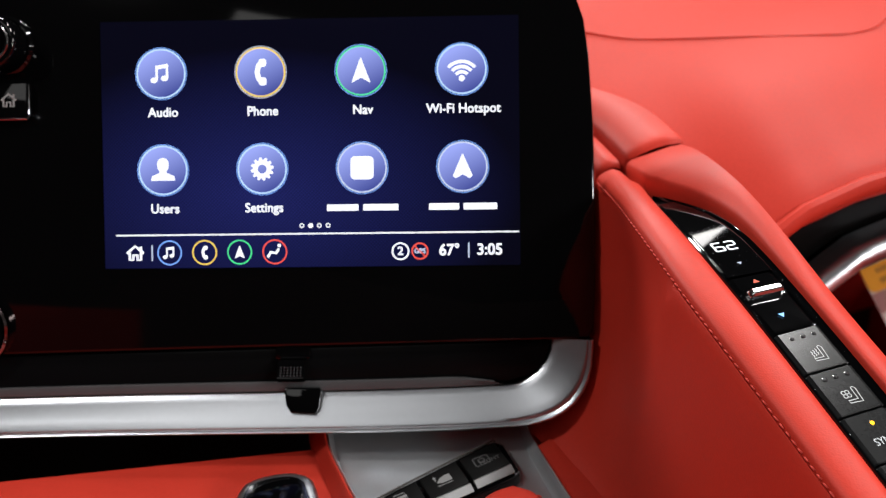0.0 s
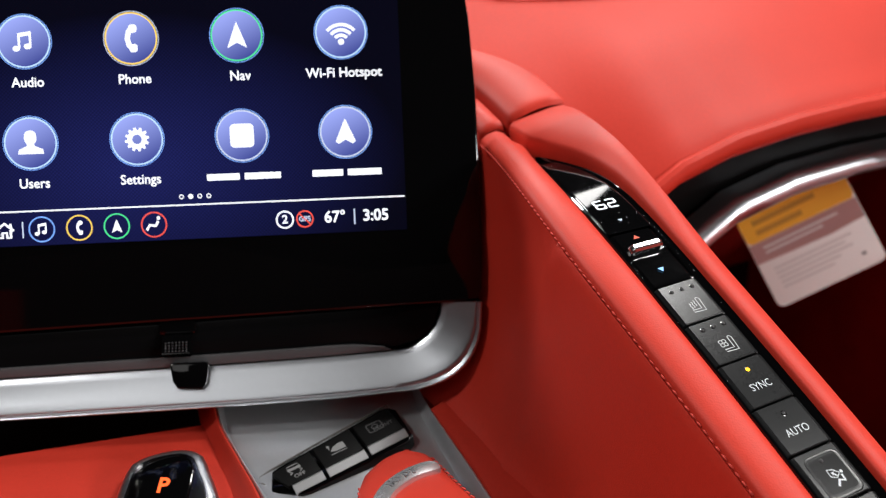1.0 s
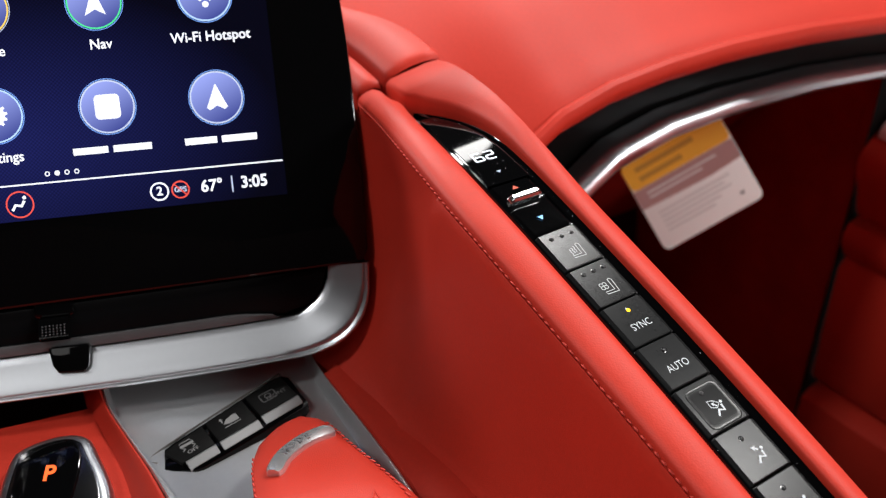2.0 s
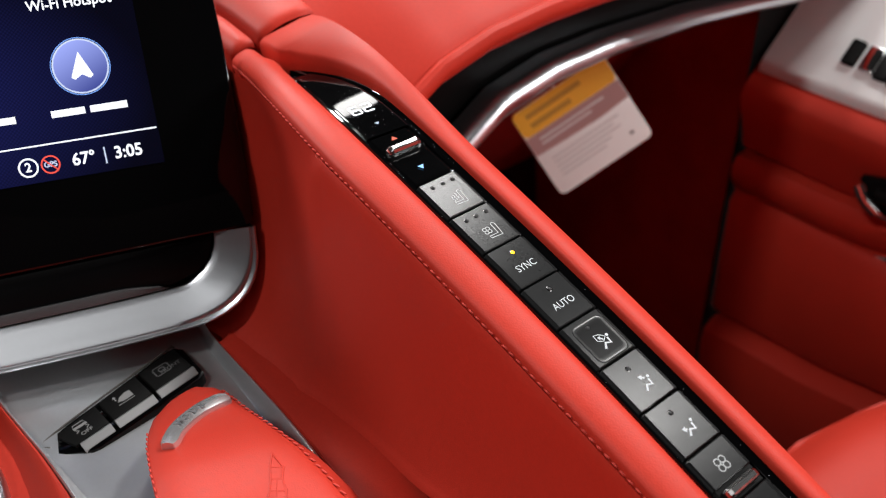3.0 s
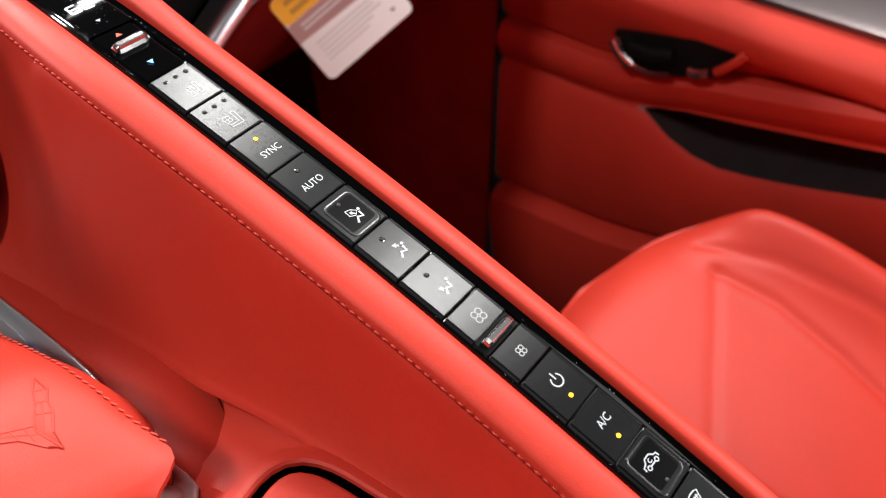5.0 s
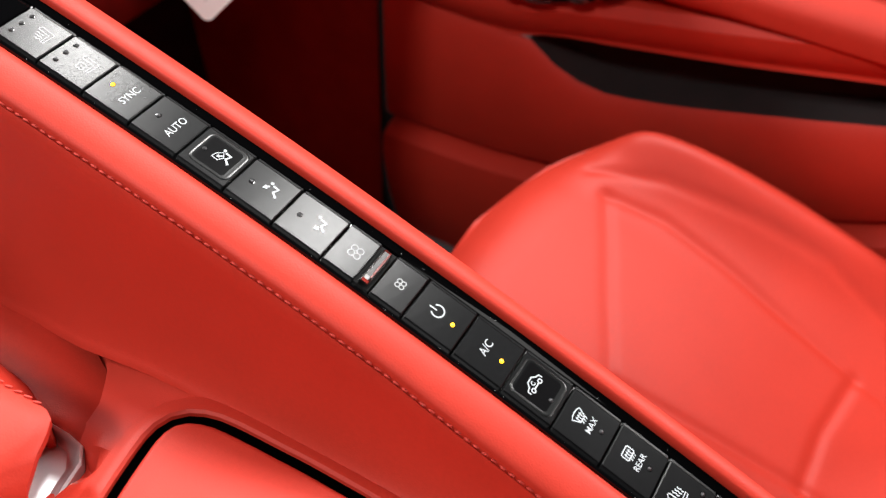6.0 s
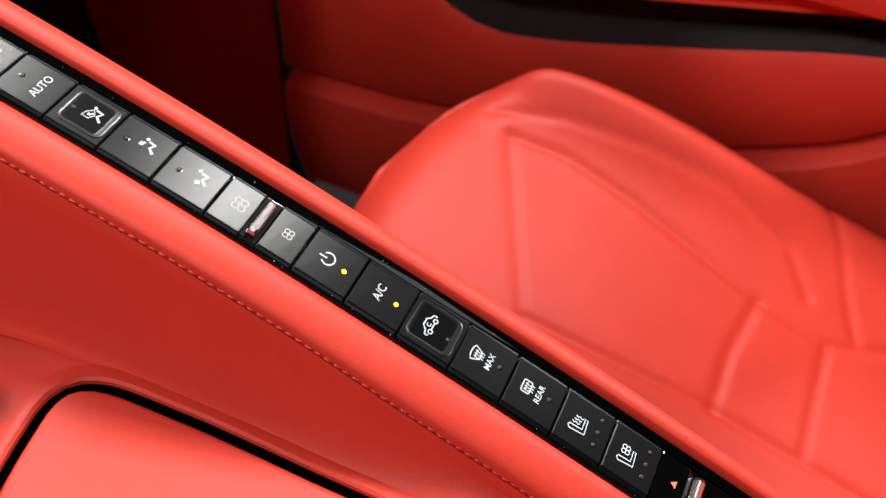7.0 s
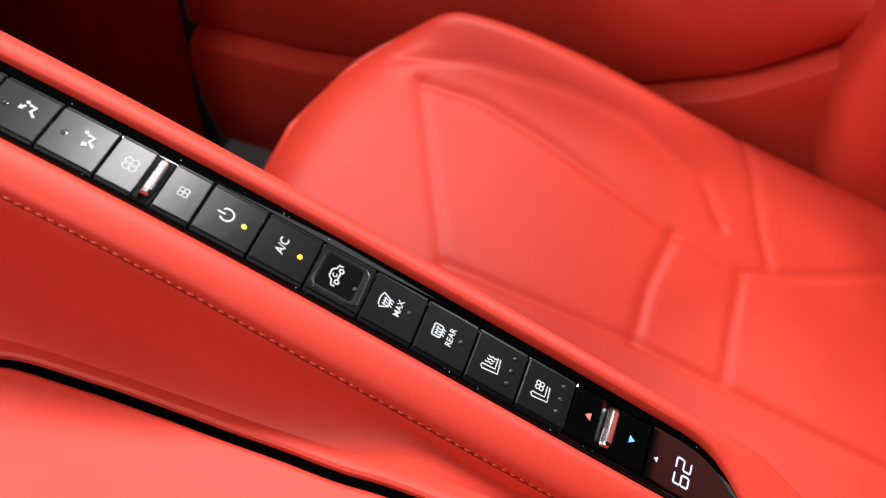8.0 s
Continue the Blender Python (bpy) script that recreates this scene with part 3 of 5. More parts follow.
symbol(7.38, 0.5, fan_up, lambda bm, m: fan_sign(bm, m, 0.95), SOFT_PRINT)
symbol(8.3, 0.5, fan_up, lambda bm, m: fan_sign(bm, m, 0.68), SOFT_PRINT)
rocker = part("temperature_rocker", key_mesh(14 + ROCKER, 14 + 2 * ROCKER, high=-0.25), GLOSS, control, "gloss black temperature rocker", smooth=False)
lever(16.42, rocker)
symbol(16.0, 0.6, rocker, lambda bm, m: arrow(bm, m), RED_GLOW, -0.15, "warmer_arrow")
symbol(16.92, 0.8, rocker, lambda bm, m: arrow(bm, m, False), BLUE_GLOW, -0.15, "cooler_arrow")


def glass_row(s):
    a, b = along(BEZEL_L, s) + 2.0, along(BEZEL_R, s) - 2.8
    return [on_strip(s, a + (b - a) * f, h) for f, h in ((0, -2.2), (0, -0.6), (0.012, -0.32), (0.03, -0.25), (0.06, -0.25), (0.5, -0.25), (0.94, -0.25), (0.97, -0.25), (0.988, -0.32), (1, -0.6), (1, -2.2))]


glass = part("read_out", grid([glass_row(s) for s in span(-5.3, -ROCKER - 0.03, 20)]), GLOSS, control, "gloss black read-out window")
symbol(-2.72, 0.1, glass, lambda bm, m: seven(bm, m, "62"), DIGIT, -0.1, "digits")
symbol(-2.05, 0.2, glass, lambda bm, m: arrow(bm, m, False, 0.75), DIGIT_COOL, -0.1, "arrow")
glass = part("read_out", grid([glass_row(s) for s in span(14 + 2 * ROCKER + 0.03, 19.5, 20)]), GLOSS, control, "gloss black read-out window")
symbol(18.05, -0.6, glass, lambda bm, m: seven(bm, m, "62"), DIGIT_COOL, -0.1, "digits")
symbol(17.47, -0.8, glass, lambda bm, m: arrow(bm, m, True, 0.75), DIGIT_COOL, -0.1, "arrow")

# fine dust on the gloss black
dust = bmesh.new()
for _ in range(150):
    s = random.uniform(-5.2, -0.1) if random.random() < 0.75 else random.uniform(0, 19)
    w = random.uniform(along(BEZEL_L, s) + 0.4, along(BEZEL_R, s) - 0.6) if s < -1.7 else random.choice((-1, 1)) * random.uniform(9.0, 9.8)
    m = strip(s) @ Matrix.Translation((w / 1000, 0, 0.00032 if s > -1.7 or w < along(BEZEL_L, s) + 2 else 0.00002)) @ Matrix.Rotation(random.uniform(0, 6), 4, "Z")
    r = random.uniform(0.03, 0.085)
    blot(dust, [(-r, -r * 0.7), (r, -r * 0.5), (r * 0.8, r * 0.7), (-r * 0.6, r)], m)
tagged(part("dust", dust, WHITE, control, "fine white dust specks", smooth=False), "fine white dust specks", kind="stuff")

# ---------------------------------------------------------------- infotainment display
def screen_material():
    """Dark blue screen, brighter in the middle, with a fine dot weave."""
    m = glowing("lit_screen", (0.01, 0.012, 0.05), 1.0, 0.05)
    n, link = m.node_tree.nodes, m.node_tree.links
    b = n["Principled BSDF"]
    co = n.new("ShaderNodeTexCoord")
    rot = n.new("ShaderNodeMapping")
    rot.inputs["Rotation"].default_value = (0, 0, radians(45))
    link.new(co.outputs["Object"], rot.inputs["Vector"])
    dots = n.new("ShaderNodeTexVoronoi")
    dots.voronoi_dimensions = "2D"
    dots.inputs["Scale"].default_value, dots.inputs["Randomness"].default_value = 950, 0.0
    link.new(rot.outputs["Vector"], dots.inputs["Vector"])
    grad = n.new("ShaderNodeTexGradient")
    grad.gradient_type = "SPHERICAL"
    sc = n.new("ShaderNodeMapping")
    sc.inputs["Scale"].default_value = (9, 16, 1)
    sc.inputs["Location"].default_value = (0.2, 0.35, 0)
    link.new(co.outputs["Object"], sc.inputs["Vector"])
    link.new(sc.outputs["Vector"], grad.inputs["Vector"])
    ramp = n.new("ShaderNodeValToRGB")
    ramp.color_ramp.elements[0].color, ramp.color_ramp.elements[1].color = (0.0015, 0.0015, 0.007, 1), (0.012, 0.015, 0.105, 1)
    link.new(grad.outputs["Fac"], ramp.inputs["Fac"])
    mr = n.new("ShaderNodeMapRange")
    mr.inputs["From Max"].default_value, mr.inputs["To Min"].default_value, mr.inputs["To Max"].default_value = 0.6, 1.35, 0.55
    link.new(dots.outputs["Distance"], mr.inputs["Value"])
    mul = n.new("ShaderNodeMix")
    mul.data_type, mul.blend_type = "RGBA", "MULTIPLY"
    mul.inputs["Factor"].default_value = 1.0
    link.new(ramp.outputs["Color"], mul.inputs["A"])
    link.new(mr.outputs["Result"], mul.inputs["B"])
    link.new(mul.outputs["Result"], b.inputs["Emission Color"])
    return m


def icon_material():
    """Blue button face, lighter to its upper side."""
    m = glowing("icon_face", (0.12, 0.16, 0.55), 1.0)
    n, link = m.node_tree.nodes, m.node_tree.links
    co = n.new("ShaderNodeTexCoord")
    sp = n.new("ShaderNodeSeparateXYZ")
    link.new(co.outputs["Object"], sp.inputs["Vector"])
    mr = n.new("ShaderNodeMapRange")
    mr.inputs["From Min"].default_value, mr.inputs["From Max"].default_value = -0.011, 0.011
    add = n.new("ShaderNodeMath")
    add.operation = "MULTIPLY_ADD"
    add.inputs[1].default_value = -0.5
    link.new(sp.outputs["X"], add.inputs[0])
    link.new(sp.outputs["Y"], add.inputs[2])
    link.new(add.outputs["Value"], mr.inputs["Value"])
    ramp = n.new("ShaderNodeValToRGB")
    ramp.color_ramp.elements[0].color, ramp.color_ramp.elements[1].color = (0.05, 0.065, 0.28, 1), (0.3, 0.36, 0.82, 1)
    link.new(mr.outputs["Result"], ramp.inputs["Fac"])
    link.new(ramp.outputs["Color"], n["Principled BSDF"].inputs["Emission Color"])
    return m


UI_WHITE = glowing("ui_white", (0.92, 0.94, 1.0), 1.25)
UI_SOFT = glowing("ui_soft_white", (0.6, 0.68, 0.9), 1.0)
UI_BLUE = glowing("ui_blue", (0.2, 0.4, 1.0), 1.1)
UI_CYAN = glowing("ui_pale_blue", (0.5, 0.72, 1.0), 1.1)
UI_YELLOW = glowing("ui_yellow", (1.0, 0.66, 0.12), 1.1)
UI_GREEN = glowing("ui_green", (0.08, 0.75, 0.3), 1.1)
UI_RED = glowing("ui_red", (0.95, 0.1, 0.07), 1.1)
ICON_FACE = icon_material()
display = thing("infotainment_display", "gloss black infotainment display with a lit menu screen", "display")
EDGE_RIGHT = [(94.5, -113.4), (96.6, -108), (97.3, -90), (97.5, -60), (96.9, -24), (95.2, 5), (93.2, 20), (90.5, 28), (86, 33.5), (78, 37.5), (66, 39)]
part("panel", plate([(x / 1000, y / 1000) for x, y in [(-270, 39), (-270, -121), (-132, -118), (-40, -116), *EDGE_RIGHT]], FACE, -0.016, -0.0004, 0.0012), GLOSS, display)
part("slot", plate([(x / 1000, y / 1000) for x, y in [(-270, -112), (-270, -146), (-125, -139), (60, -136), (82, -126), (84, -112)]], FACE, -0.03, -0.012), MATT, display)
lower = [(-270, -124), (-270, -140), (-125, -136), (0, -134), (60, -131.7), (70, -129), (75.5, -124), (78, -117), (78.5, -113.6), (60, -114.6), (-40, -117), (-132, -119)]
part("lower_panel", plate([(x / 1000, y / 1000) for x, y in lower], FACE, -0.02, -0.0035, 0.001), SCOOP, display)
SCREEN = FACE @ Matrix.Translation((-0.022, -0.030, 0.0))
bm = bmesh.new()
blot(bm, [(-88, -52), (88, -52), (88, 52), (-88, 52)], Matrix())
screen = part("screen", bm, screen_material(), display, "lit dark blue menu screen", smooth=False)
screen.matrix_local = SCREEN


def ui(name, mat, parent, paint, x=0.0, y=0.0, h=0.15):
    m = Matrix.Translation((x / 1000, (y) / 1000, h / 1000))
    bm = bmesh.new()
    paint(bm, m)
    ob = part(name, bm, mat, parent, smooth=False)
    if parent is display:
        ob.matrix_local = SCREEN
    return ob


def note(bm, m, k=1.0):
    ribbon(bm, [(-1.9 * k, -2.6 * k), (-1.9 * k, 2.9 * k)], 0.9 * k, m)
    ribbon(bm, [(2.6 * k, -1.8 * k), (2.6 * k, 3.7 * k)], 0.9 * k, m)
    ribbon(bm, [(-2.3 * k, 2.6 * k), (3.0 * k, 3.4 * k)], 1.5 * k, m)
    blot(bm, [(-3.1 * k + 1.5 * k * math.cos(a), -2.8 * k + 1.15 * k * math.sin(a)) for a in span(0, 5.9, 14)], m)
    blot(bm, [(1.5 * k + 1.5 * k * math.cos(a), -2.0 * k + 1.15 * k * math.sin(a)) for a in span(0, 5.9, 14)], m)


def handset(bm, m, k=1.0):
    ribbon(bm, [(0.5 * k, 3.6 * k), (-0.7 * k, 2.2 * k), (-1.2 * k, 0), (-0.7 * k, -2.2 * k), (0.5 * k, -3.6 * k)], 1.7 * k, m)
    blot(bm, [(x * k, y * k) for x, y in rounded(-0.6, 1.9, 2.0, 4.6, 0.9)], m)
    blot(bm, [(x * k, y * k) for x, y in rounded(-0.6, -4.6, 2.0, -1.9, 0.9)], m)


def pointer(bm, m, k=1.0):
    blot(bm, [(0, 4.6 * k), (-3.3 * k, -4.2 * k), (0, -2.4 * k)], m)
    blot(bm, [(0, 4.6 * k), (0, -2.4 * k), (3.3 * k, -4.2 * k)], m)


def waves(bm, m):
    blot(bm, ring(0, -3.9, 1.25, 14), m)
    for r in (3.2, 5.4, 7.6):
        ribbon(bm, ring(0, -4.4, r, 16, 42, 138), 1.25, m)


def bust(bm, m):
    blot(bm, rounded(-2.4, -0.6, 2.4, 5.2, 2.2), m)
    blot(bm, [(-5.2, -4.4), (5.2, -4.4), (4.8, -2.6), (1.6, -1.2), (1.3, 0.2), (-1.3, 0.2), (-1.6, -1.2), (-4.8, -2.6)], m, 0.02)


def cog(bm, m):
    outer, inner = [], []
    for k in range(96):
        a = radians(3.75 * k)
        r = 4.9 if k % 8 in (1, 2, 3, 4) else 3.9
        outer.append(bm.verts.new(m @ (Vector((r * math.cos(a), r * math.sin(a), 0)) / 1000)))
        inner.append(bm.verts.new(m @ (Vector((2.0 * math.cos(a), 2.0 * math.sin(a), 0)) / 1000)))
    for k in range(96):
        j = (k + 1) % 96
        bm.faces.new((inner[k], outer[k], outer[j], inner[j]))


def tile(bm, m):
    blot(bm, rounded(-4.9, -4.9, 4.9, 4.9, 1.8), m)


def peak(bm, m):
    blot(bm, [(0, 4.6), (-3.4, -3.2), (-2.4, -4.0), (0, -2.6)], m)
    blot(bm, [(0, 4.6), (0, -2.6), (2.4, -4.0), (3.4, -3.2)], m)


def home(bm, m, k=1.0):
    ribbon(bm, [(-3.6 * k, -0.1 * k), (0, 2.9 * k), (3.6 * k, -0.1 * k)], 0.9 * k, m)
    blot(bm, [(2.0 * k, 1.2 * k), (2.9 * k, 0.5 * k), (2.9 * k, 2.7 * k), (2.0 * k, 2.7 * k)], m)
    ribbon(bm, [(-2.4 * k, 0.2 * k), (-2.4 * k, -2.9 * k), (-0.9 * k, -2.9 * k), (-0.9 * k, -0.9 * k), (0.9 * k, -0.9 * k), (0.9 * k, -2.9 * k), (2.4 * k, -2.9 * k), (2.4 * k, 0.2 * k)], 0.9 * k, m)


ICONS = [("Audio", note, UI_CYAN), ("Phone", handset, UI_YELLOW), ("Nav", pointer, UI_GREEN), ("Wi-Fi Hotspot", waves, UI_CYAN), ("Users", bust, UI_CYAN), ("Settings", cog, UI_CYAN), ("", tile, UI_SOFT), ("", peak, UI_SOFT)]
for i, (text, paint, rim) in enumerate(ICONS):
    cx, cy = 22 + (i % 4 - 2) * 42.2, 30 - (i // 4) * 40.6
    face = ui("app_icon", ICON_FACE, display, lambda bm, m: blot(bm, ring(0, 0, 10.4, 40), m))
    face.matrix_local = SCREEN @ Matrix.Translation((cx / 1000, cy / 1000, 0.0))
    ui("rim", rim, face, lambda bm, m: ribbon(bm, ring(0, 0, 10.15, 48), 0.55, m, closed=True), h=0.25)
    ui("outer_rim", UI_BLUE if rim not in (UI_YELLOW,) else UI_SOFT, face, lambda bm, m: ribbon(bm, ring(0, 0, 10.85, 48), 0.26, m, closed=True), h=0.2)
    k = 0.98
    ui("sign", UI_WHITE, face, lambda bm, m: paint(bm, m @ Matrix.Scale(1.2 if paint in (handset, pointer, peak) else k, 4)), h=0.3)
    if text:
        ui("caption", UI_WHITE, face, lambda bm, m: letters(bm, text, 3.8, m, 0.6, -16.4, squeeze=0.95, bold=0.06), h=0.3)
    else:
        wide = 15 if paint is tile else 14.2
        ui("caption", UI_WHITE, face, lambda bm, m: (ribbon(bm, [(-wide, -16.6), (-wide * 0.12, -16.6)], 2.6, m), ribbon(bm, [(wide * 0.02, -16.6), (wide, -16.6)], 2.6, m)), h=0.3)
bar = ui("status_line", UI_WHITE, display, lambda bm, m: ribbon(bm, [(-83, -38), (87.5, -38)], 0.5, m))
for k in range(4):
    ui("page_dot", UI_WHITE, display, (lambda bm, m: blot(bm, ring(0, 0, 1.0, 14), m)) if k == 1 else (lambda bm, m: ribbon(bm, ring(0, 0, 0.8, 14), 0.35, m, closed=True)), -3.8 + k * 3.7, -34.6)
ui("home_sign", UI_WHITE, display, lambda bm, m: home(bm, m, 1.0), -75, -45.5)
ui("divider_bar", UI_SOFT, display, lambda bm, m: ribbon(bm, [(0, -3.3), (0, 3.3)], 0.5, m), -67.8, -45.5)
for k, (paint, mat) in enumerate(((note, UI_BLUE), (handset, UI_YELLOW), (pointer, UI_GREEN), (None, UI_RED))):
    x = -60.3 + k * 14.95
    round_sign = ui("dock_icon", mat, display, lambda bm, m: ribbon(bm, ring(0, 0, 5.0, 36), 0.5, m, closed=True), x, -45.5)
    if paint:
        ui("sign", UI_WHITE, round_sign, lambda bm, m: paint(bm, m @ Matrix.Scale(0.62, 4)), x, -45.5, 0.2)
    else:
        ui("sign", UI_WHITE, round_sign, lambda bm, m: (ribbon(bm, [(-3.0, -2.2), (-1.7, -0.1), (0.6, -0.6), (1.7, 1.3)], 1.0, m), blot(bm, ring(1.9, 2.6, 0.7, 12), m)), x, -45.5, 0.2)
ui("zone_sign", UI_WHITE, display, lambda bm, m: (ribbon(bm, ring(0, 0, 3.4, 30), 0.6, m, closed=True), letters(bm, "2", 3.4, m, bold=0.08)), 37.7, -45.8)
gps = ui("gps_sign", UI_RED, display, lambda bm, m: (ribbon(bm, ring(0, 0, 3.3, 30), 0.5, m, closed=True), ribbon(bm, [(-2.3, 2.3), (2.3, -2.3)], 0.45, m, 0.1)), 45.9, -45.8, 0.25)
ui("writing", UI_SOFT, gps, lambda bm, m: letters(bm, "GPS", 2.0, m, bold=0.05), 45.9, -45.8, 0.15)
ui("outdoor_temperature", UI_WHITE, display, lambda bm, m: letters(bm, "67\u00b0", 4.6, m, bold=0.1, squeeze=0.95), 58.3, -45.6)
ui("divider_bar", UI_SOFT, display, lambda bm, m: ribbon(bm, [(0, -3.2), (0, 3.2)], 0.5, m), 66.4, -45.6)
ui("clock", UI_WHITE, display, lambda bm, m: letters(bm, "3:05", 4.6, m, bold=0.1, squeeze=0.95), 75.2, -45.5)

# satin metal frame below the display, its grey lip and the small release tab
INNER = smooth_line([(-270, -141, 0), (-125, -137.2, 0), (0, -135.3, 0), (58, -133.2, 0), (68, -130.8, 0), (75, -125.5, 0), (78.6, -119, 0), (79.6, -113.6, 0)], 70)
OUTER = smooth_line([(-270, -157, 0), (-125, -153.6, 0), (0, -152.2, 0), (56, -150.4, 0), (76, -147.6, 0), (88, -140.5, 0), (94.4, -129, 0), (96, -113.6, 0)], 70)
rows, lips = [], []
for a, b in zip(INNER, OUTER):
    def at(f, d):
        return FACE @ (Vector((a.x + (b.x - a.x) * f, a.y + (b.y - a.y) * f, d)) / 1000)
    rows.append([at(f, d) for f, d in ((0.0, -9), (0.0, -3.2), (0.03, -2.7), (0.2, -1.9), (0.4, -0.9), (0.6, 0.3), (0.78, 1.5), (0.84, 1.75), (0.87, 1.5), (0.885, 1.0), (0.905, 1.1), (0.93, 1.7), (0.965, 1.9), (1.0, 1.3), (1.02, -0.4), (0.99, -5), (0.92, -14))])
    w = 0.26 * ease((76 - a.x) / 30)
    lips.append([at(f, d) for f, d in ((-w - 0.03, -8), (-w - 0.03, -1.9), (-w * 0.8 - 0.03, -1.7), (-0.04, -2.6), (-0.03, -8))])
part("metal_frame", grid(rows), SATIN, display, "satin aluminium frame")
part("grey_lip", grid(lips[4:64]), textured(material("grey_plastic", (0.06, 0.06, 0.063), 0.4), (0.06, 0.06, 0.063), 0.1, 40, 1500, 0.1, 0.0001, (0.35, 0.45)), display)
tab = part("release_tab", grid([[FACE @ (Vector((-31 + x, y, d)) / 1000) for y, d in ((-121.5, -3), (-121.5, 0.5), (-123, 1.6), (-127, 3.8), (-128.6, 4.4), (-130.2, 3.6), (-130.6, -3))] for x in (-5.6, -5.2, 5.2, 5.6)]), GLOSS, display, "black release tab with fine studs")
for i in range(7):
    for j in range(4):
        part("stud", dome(FACE @ Matrix.Translation(((-35.2 + i * 1.4) / 1000, (-124.3 - j * 1.1) / 1000, (2.6 + j * 0.45) / 1000)), 0, 0, 0.42, 0.35, 6), LENS_OFF, tab)
part("tab_housing", plate([(x / 1000, y / 1000) for x, y in rounded(-38.5, -121.5, -23.5, -114.5, 1.5)], FACE, -0.004, -0.002, 0.0006), GLOSS, display)
notch = FACE @ Matrix.Translation((-0.0265, -0.1392, 0.0004))
part("notch", plate([(x / 1000, y / 1000) for x, y in [(-8, 5.4), (-7, -1.5), (-5, -4.6), (5, -5.2), (7, -3), (8, 4.6), (7, 6.0), (-7, 6.0)]], notch @ Matrix.Rotation(radians(-9), 4, "X"), -0.003, 0.0014, 0.0008), GLOSS, display, "gloss black notch in the frame")

# knob pod beside the display
pod = thing("knob_pod", "black control knob and home key beside the display", "control knob")
KN = FACE @ Matrix.Translation((-0.1515, 0.0125, 0.0))


def turned(m, profile, seg=40):
    """A turned body: rows of (radius, height) in millimetres round m's z."""
    return grid([[m @ (Vector((r * math.cos(a), r * math.sin(a), h)) / 1000) for a in (2 * math.pi * k / seg for k in range(seg))] for r, h in profile], True)


part("knob_base", turned(KN, [(13, -1), (13, 1), (12, 2), (11.4, 2)]), GLOSS, pod)
part("knob", turned(KN, [(11, 0), (11, 12), (10.4, 13.2), (9.6, 13.6), (8.4, 13.4), (7.6, 12.2), (0.01, 12)]), GLOSS, pod)
part("knob_ring", turned(KN, [(8.4, 13.4), (8.0, 13.9), (7.3, 13.7), (7.2, 12.6)]), material("smoked_chrome", (0.2, 0.2, 0.2), 0.2, 1.0), pod, "smoked chrome ring")
HK = FACE @ Matrix.Translation((-0.1475, -0.0105, 0.0))
part("home_key", plate([(x / 1000, y / 1000) for x, y in rounded(-10, -8, 7.5, 8, 2.2)], HK, 0, 0.003, 0.001), GLOSS, pod)
rim = [HK @ (Vector((x, y, 2.6)) / 1000) for x, y in rounded(-10, -8, 7.5, 8, 2.2)]
part("key_rim", tube([*rim[6:], rim[0], rim[1]], 0.0004, 6), CHROME, pod, "thin chrome rim")
drawn("home_sign", GREY_PRINT, pod, "", lambda bm: home(bm, HK @ Matrix.Translation((-0.001, 0, 0.0032)), 0.9))
KN = FACE @ Matrix.Translation((-0.1675, -0.108, 0.0))
part("round_vent_rim", turned(KN, [(16, -2), (16, 3), (15.2, 4), (14.4, 3), (14, 0)]), material("dark_chrome", (0.25, 0.2, 0.2), 0.12, 1.0), pod, "dark chrome ring")
part("round_vent", turned(KN, [(14, 0), (12, 1.5), (0.01, 2)]), GLOSS, pod)

# ---------------------------------------------------------------- centre console
console = thing("centre_console", "red leather centre console deck", "car console")
rows = []
for s in span(-5, 24, 110):
    m = strip(s)
    d = m.to_3x3() @ Vector((-1, 0, 0))
    d.z = 0
    d.normalize()
    p = Vector((m.translation.x, m.translation.y, deck_z(s) - 0.0015)) + d * 0.030
    row = [p + d * q for q in (0, 0.006, 0.012, 0.018, 0.024, 0.03, 0.036, 0.042, 0.05, 0.06, 0.08, 0.1, 0.2, 0.45)]
    for q in row:
        q.z = min(q.z, deck_h(q.x, q.y) - 0.0015)
    rows.append([p - Vector((0, 0, 0.2)), *row])
part("deck", grid(rows), LEATHER, console)

# raised leather rim round the silver tray, left of it the shifter's surround
TRAY = [(0.004, 0.40), (0.010, 0.376), (0.020, 0.354), (0.031, 0.331), (0.045, 0.295), (0.055, 0.25), (0.07, 0.205), (0.1, 0.2), (0.1242, 0.2265), (0.1345, 0.2335), (0.1385, 0.2415), (0.1335, 0.2555), (0.1280, 0.272), (0.1235, 0.302), (0.112, 0.338), (0.0985, 0.375), (0.094, 0.39), (0.09, 0.412)]
tray_line = smooth_line([(x, y, 0) for x, y in TRAY], 70)
tray = thing("switch_tray", "silver painted tray set into the console", "tray")
part("tray_floor", plate([(p.x, p.y) for p in tray_line], Matrix(), CONSOLE_Z - 0.008, CONSOLE_Z + 0.0005, 0.0005), SILVER, tray)
cen = Vector((0.078, 0.30, 0))
rows = []
for p in tray_line:
    d = (p - cen).normalized()
    rows.append([p + d * o + Vector((0, 0, CONSOLE_Z + z)) for o, z in ((-0.0055, 0.0006), (-0.004, 0.0012), (-0.0018, 0.0035), (-0.0008, 0.0056), (0.0002, 0.0062), (0.001, 0.0056), (0.0012, 0.0))])
part("tray_rim", grid(rows), SILVER, tray)
rows = []
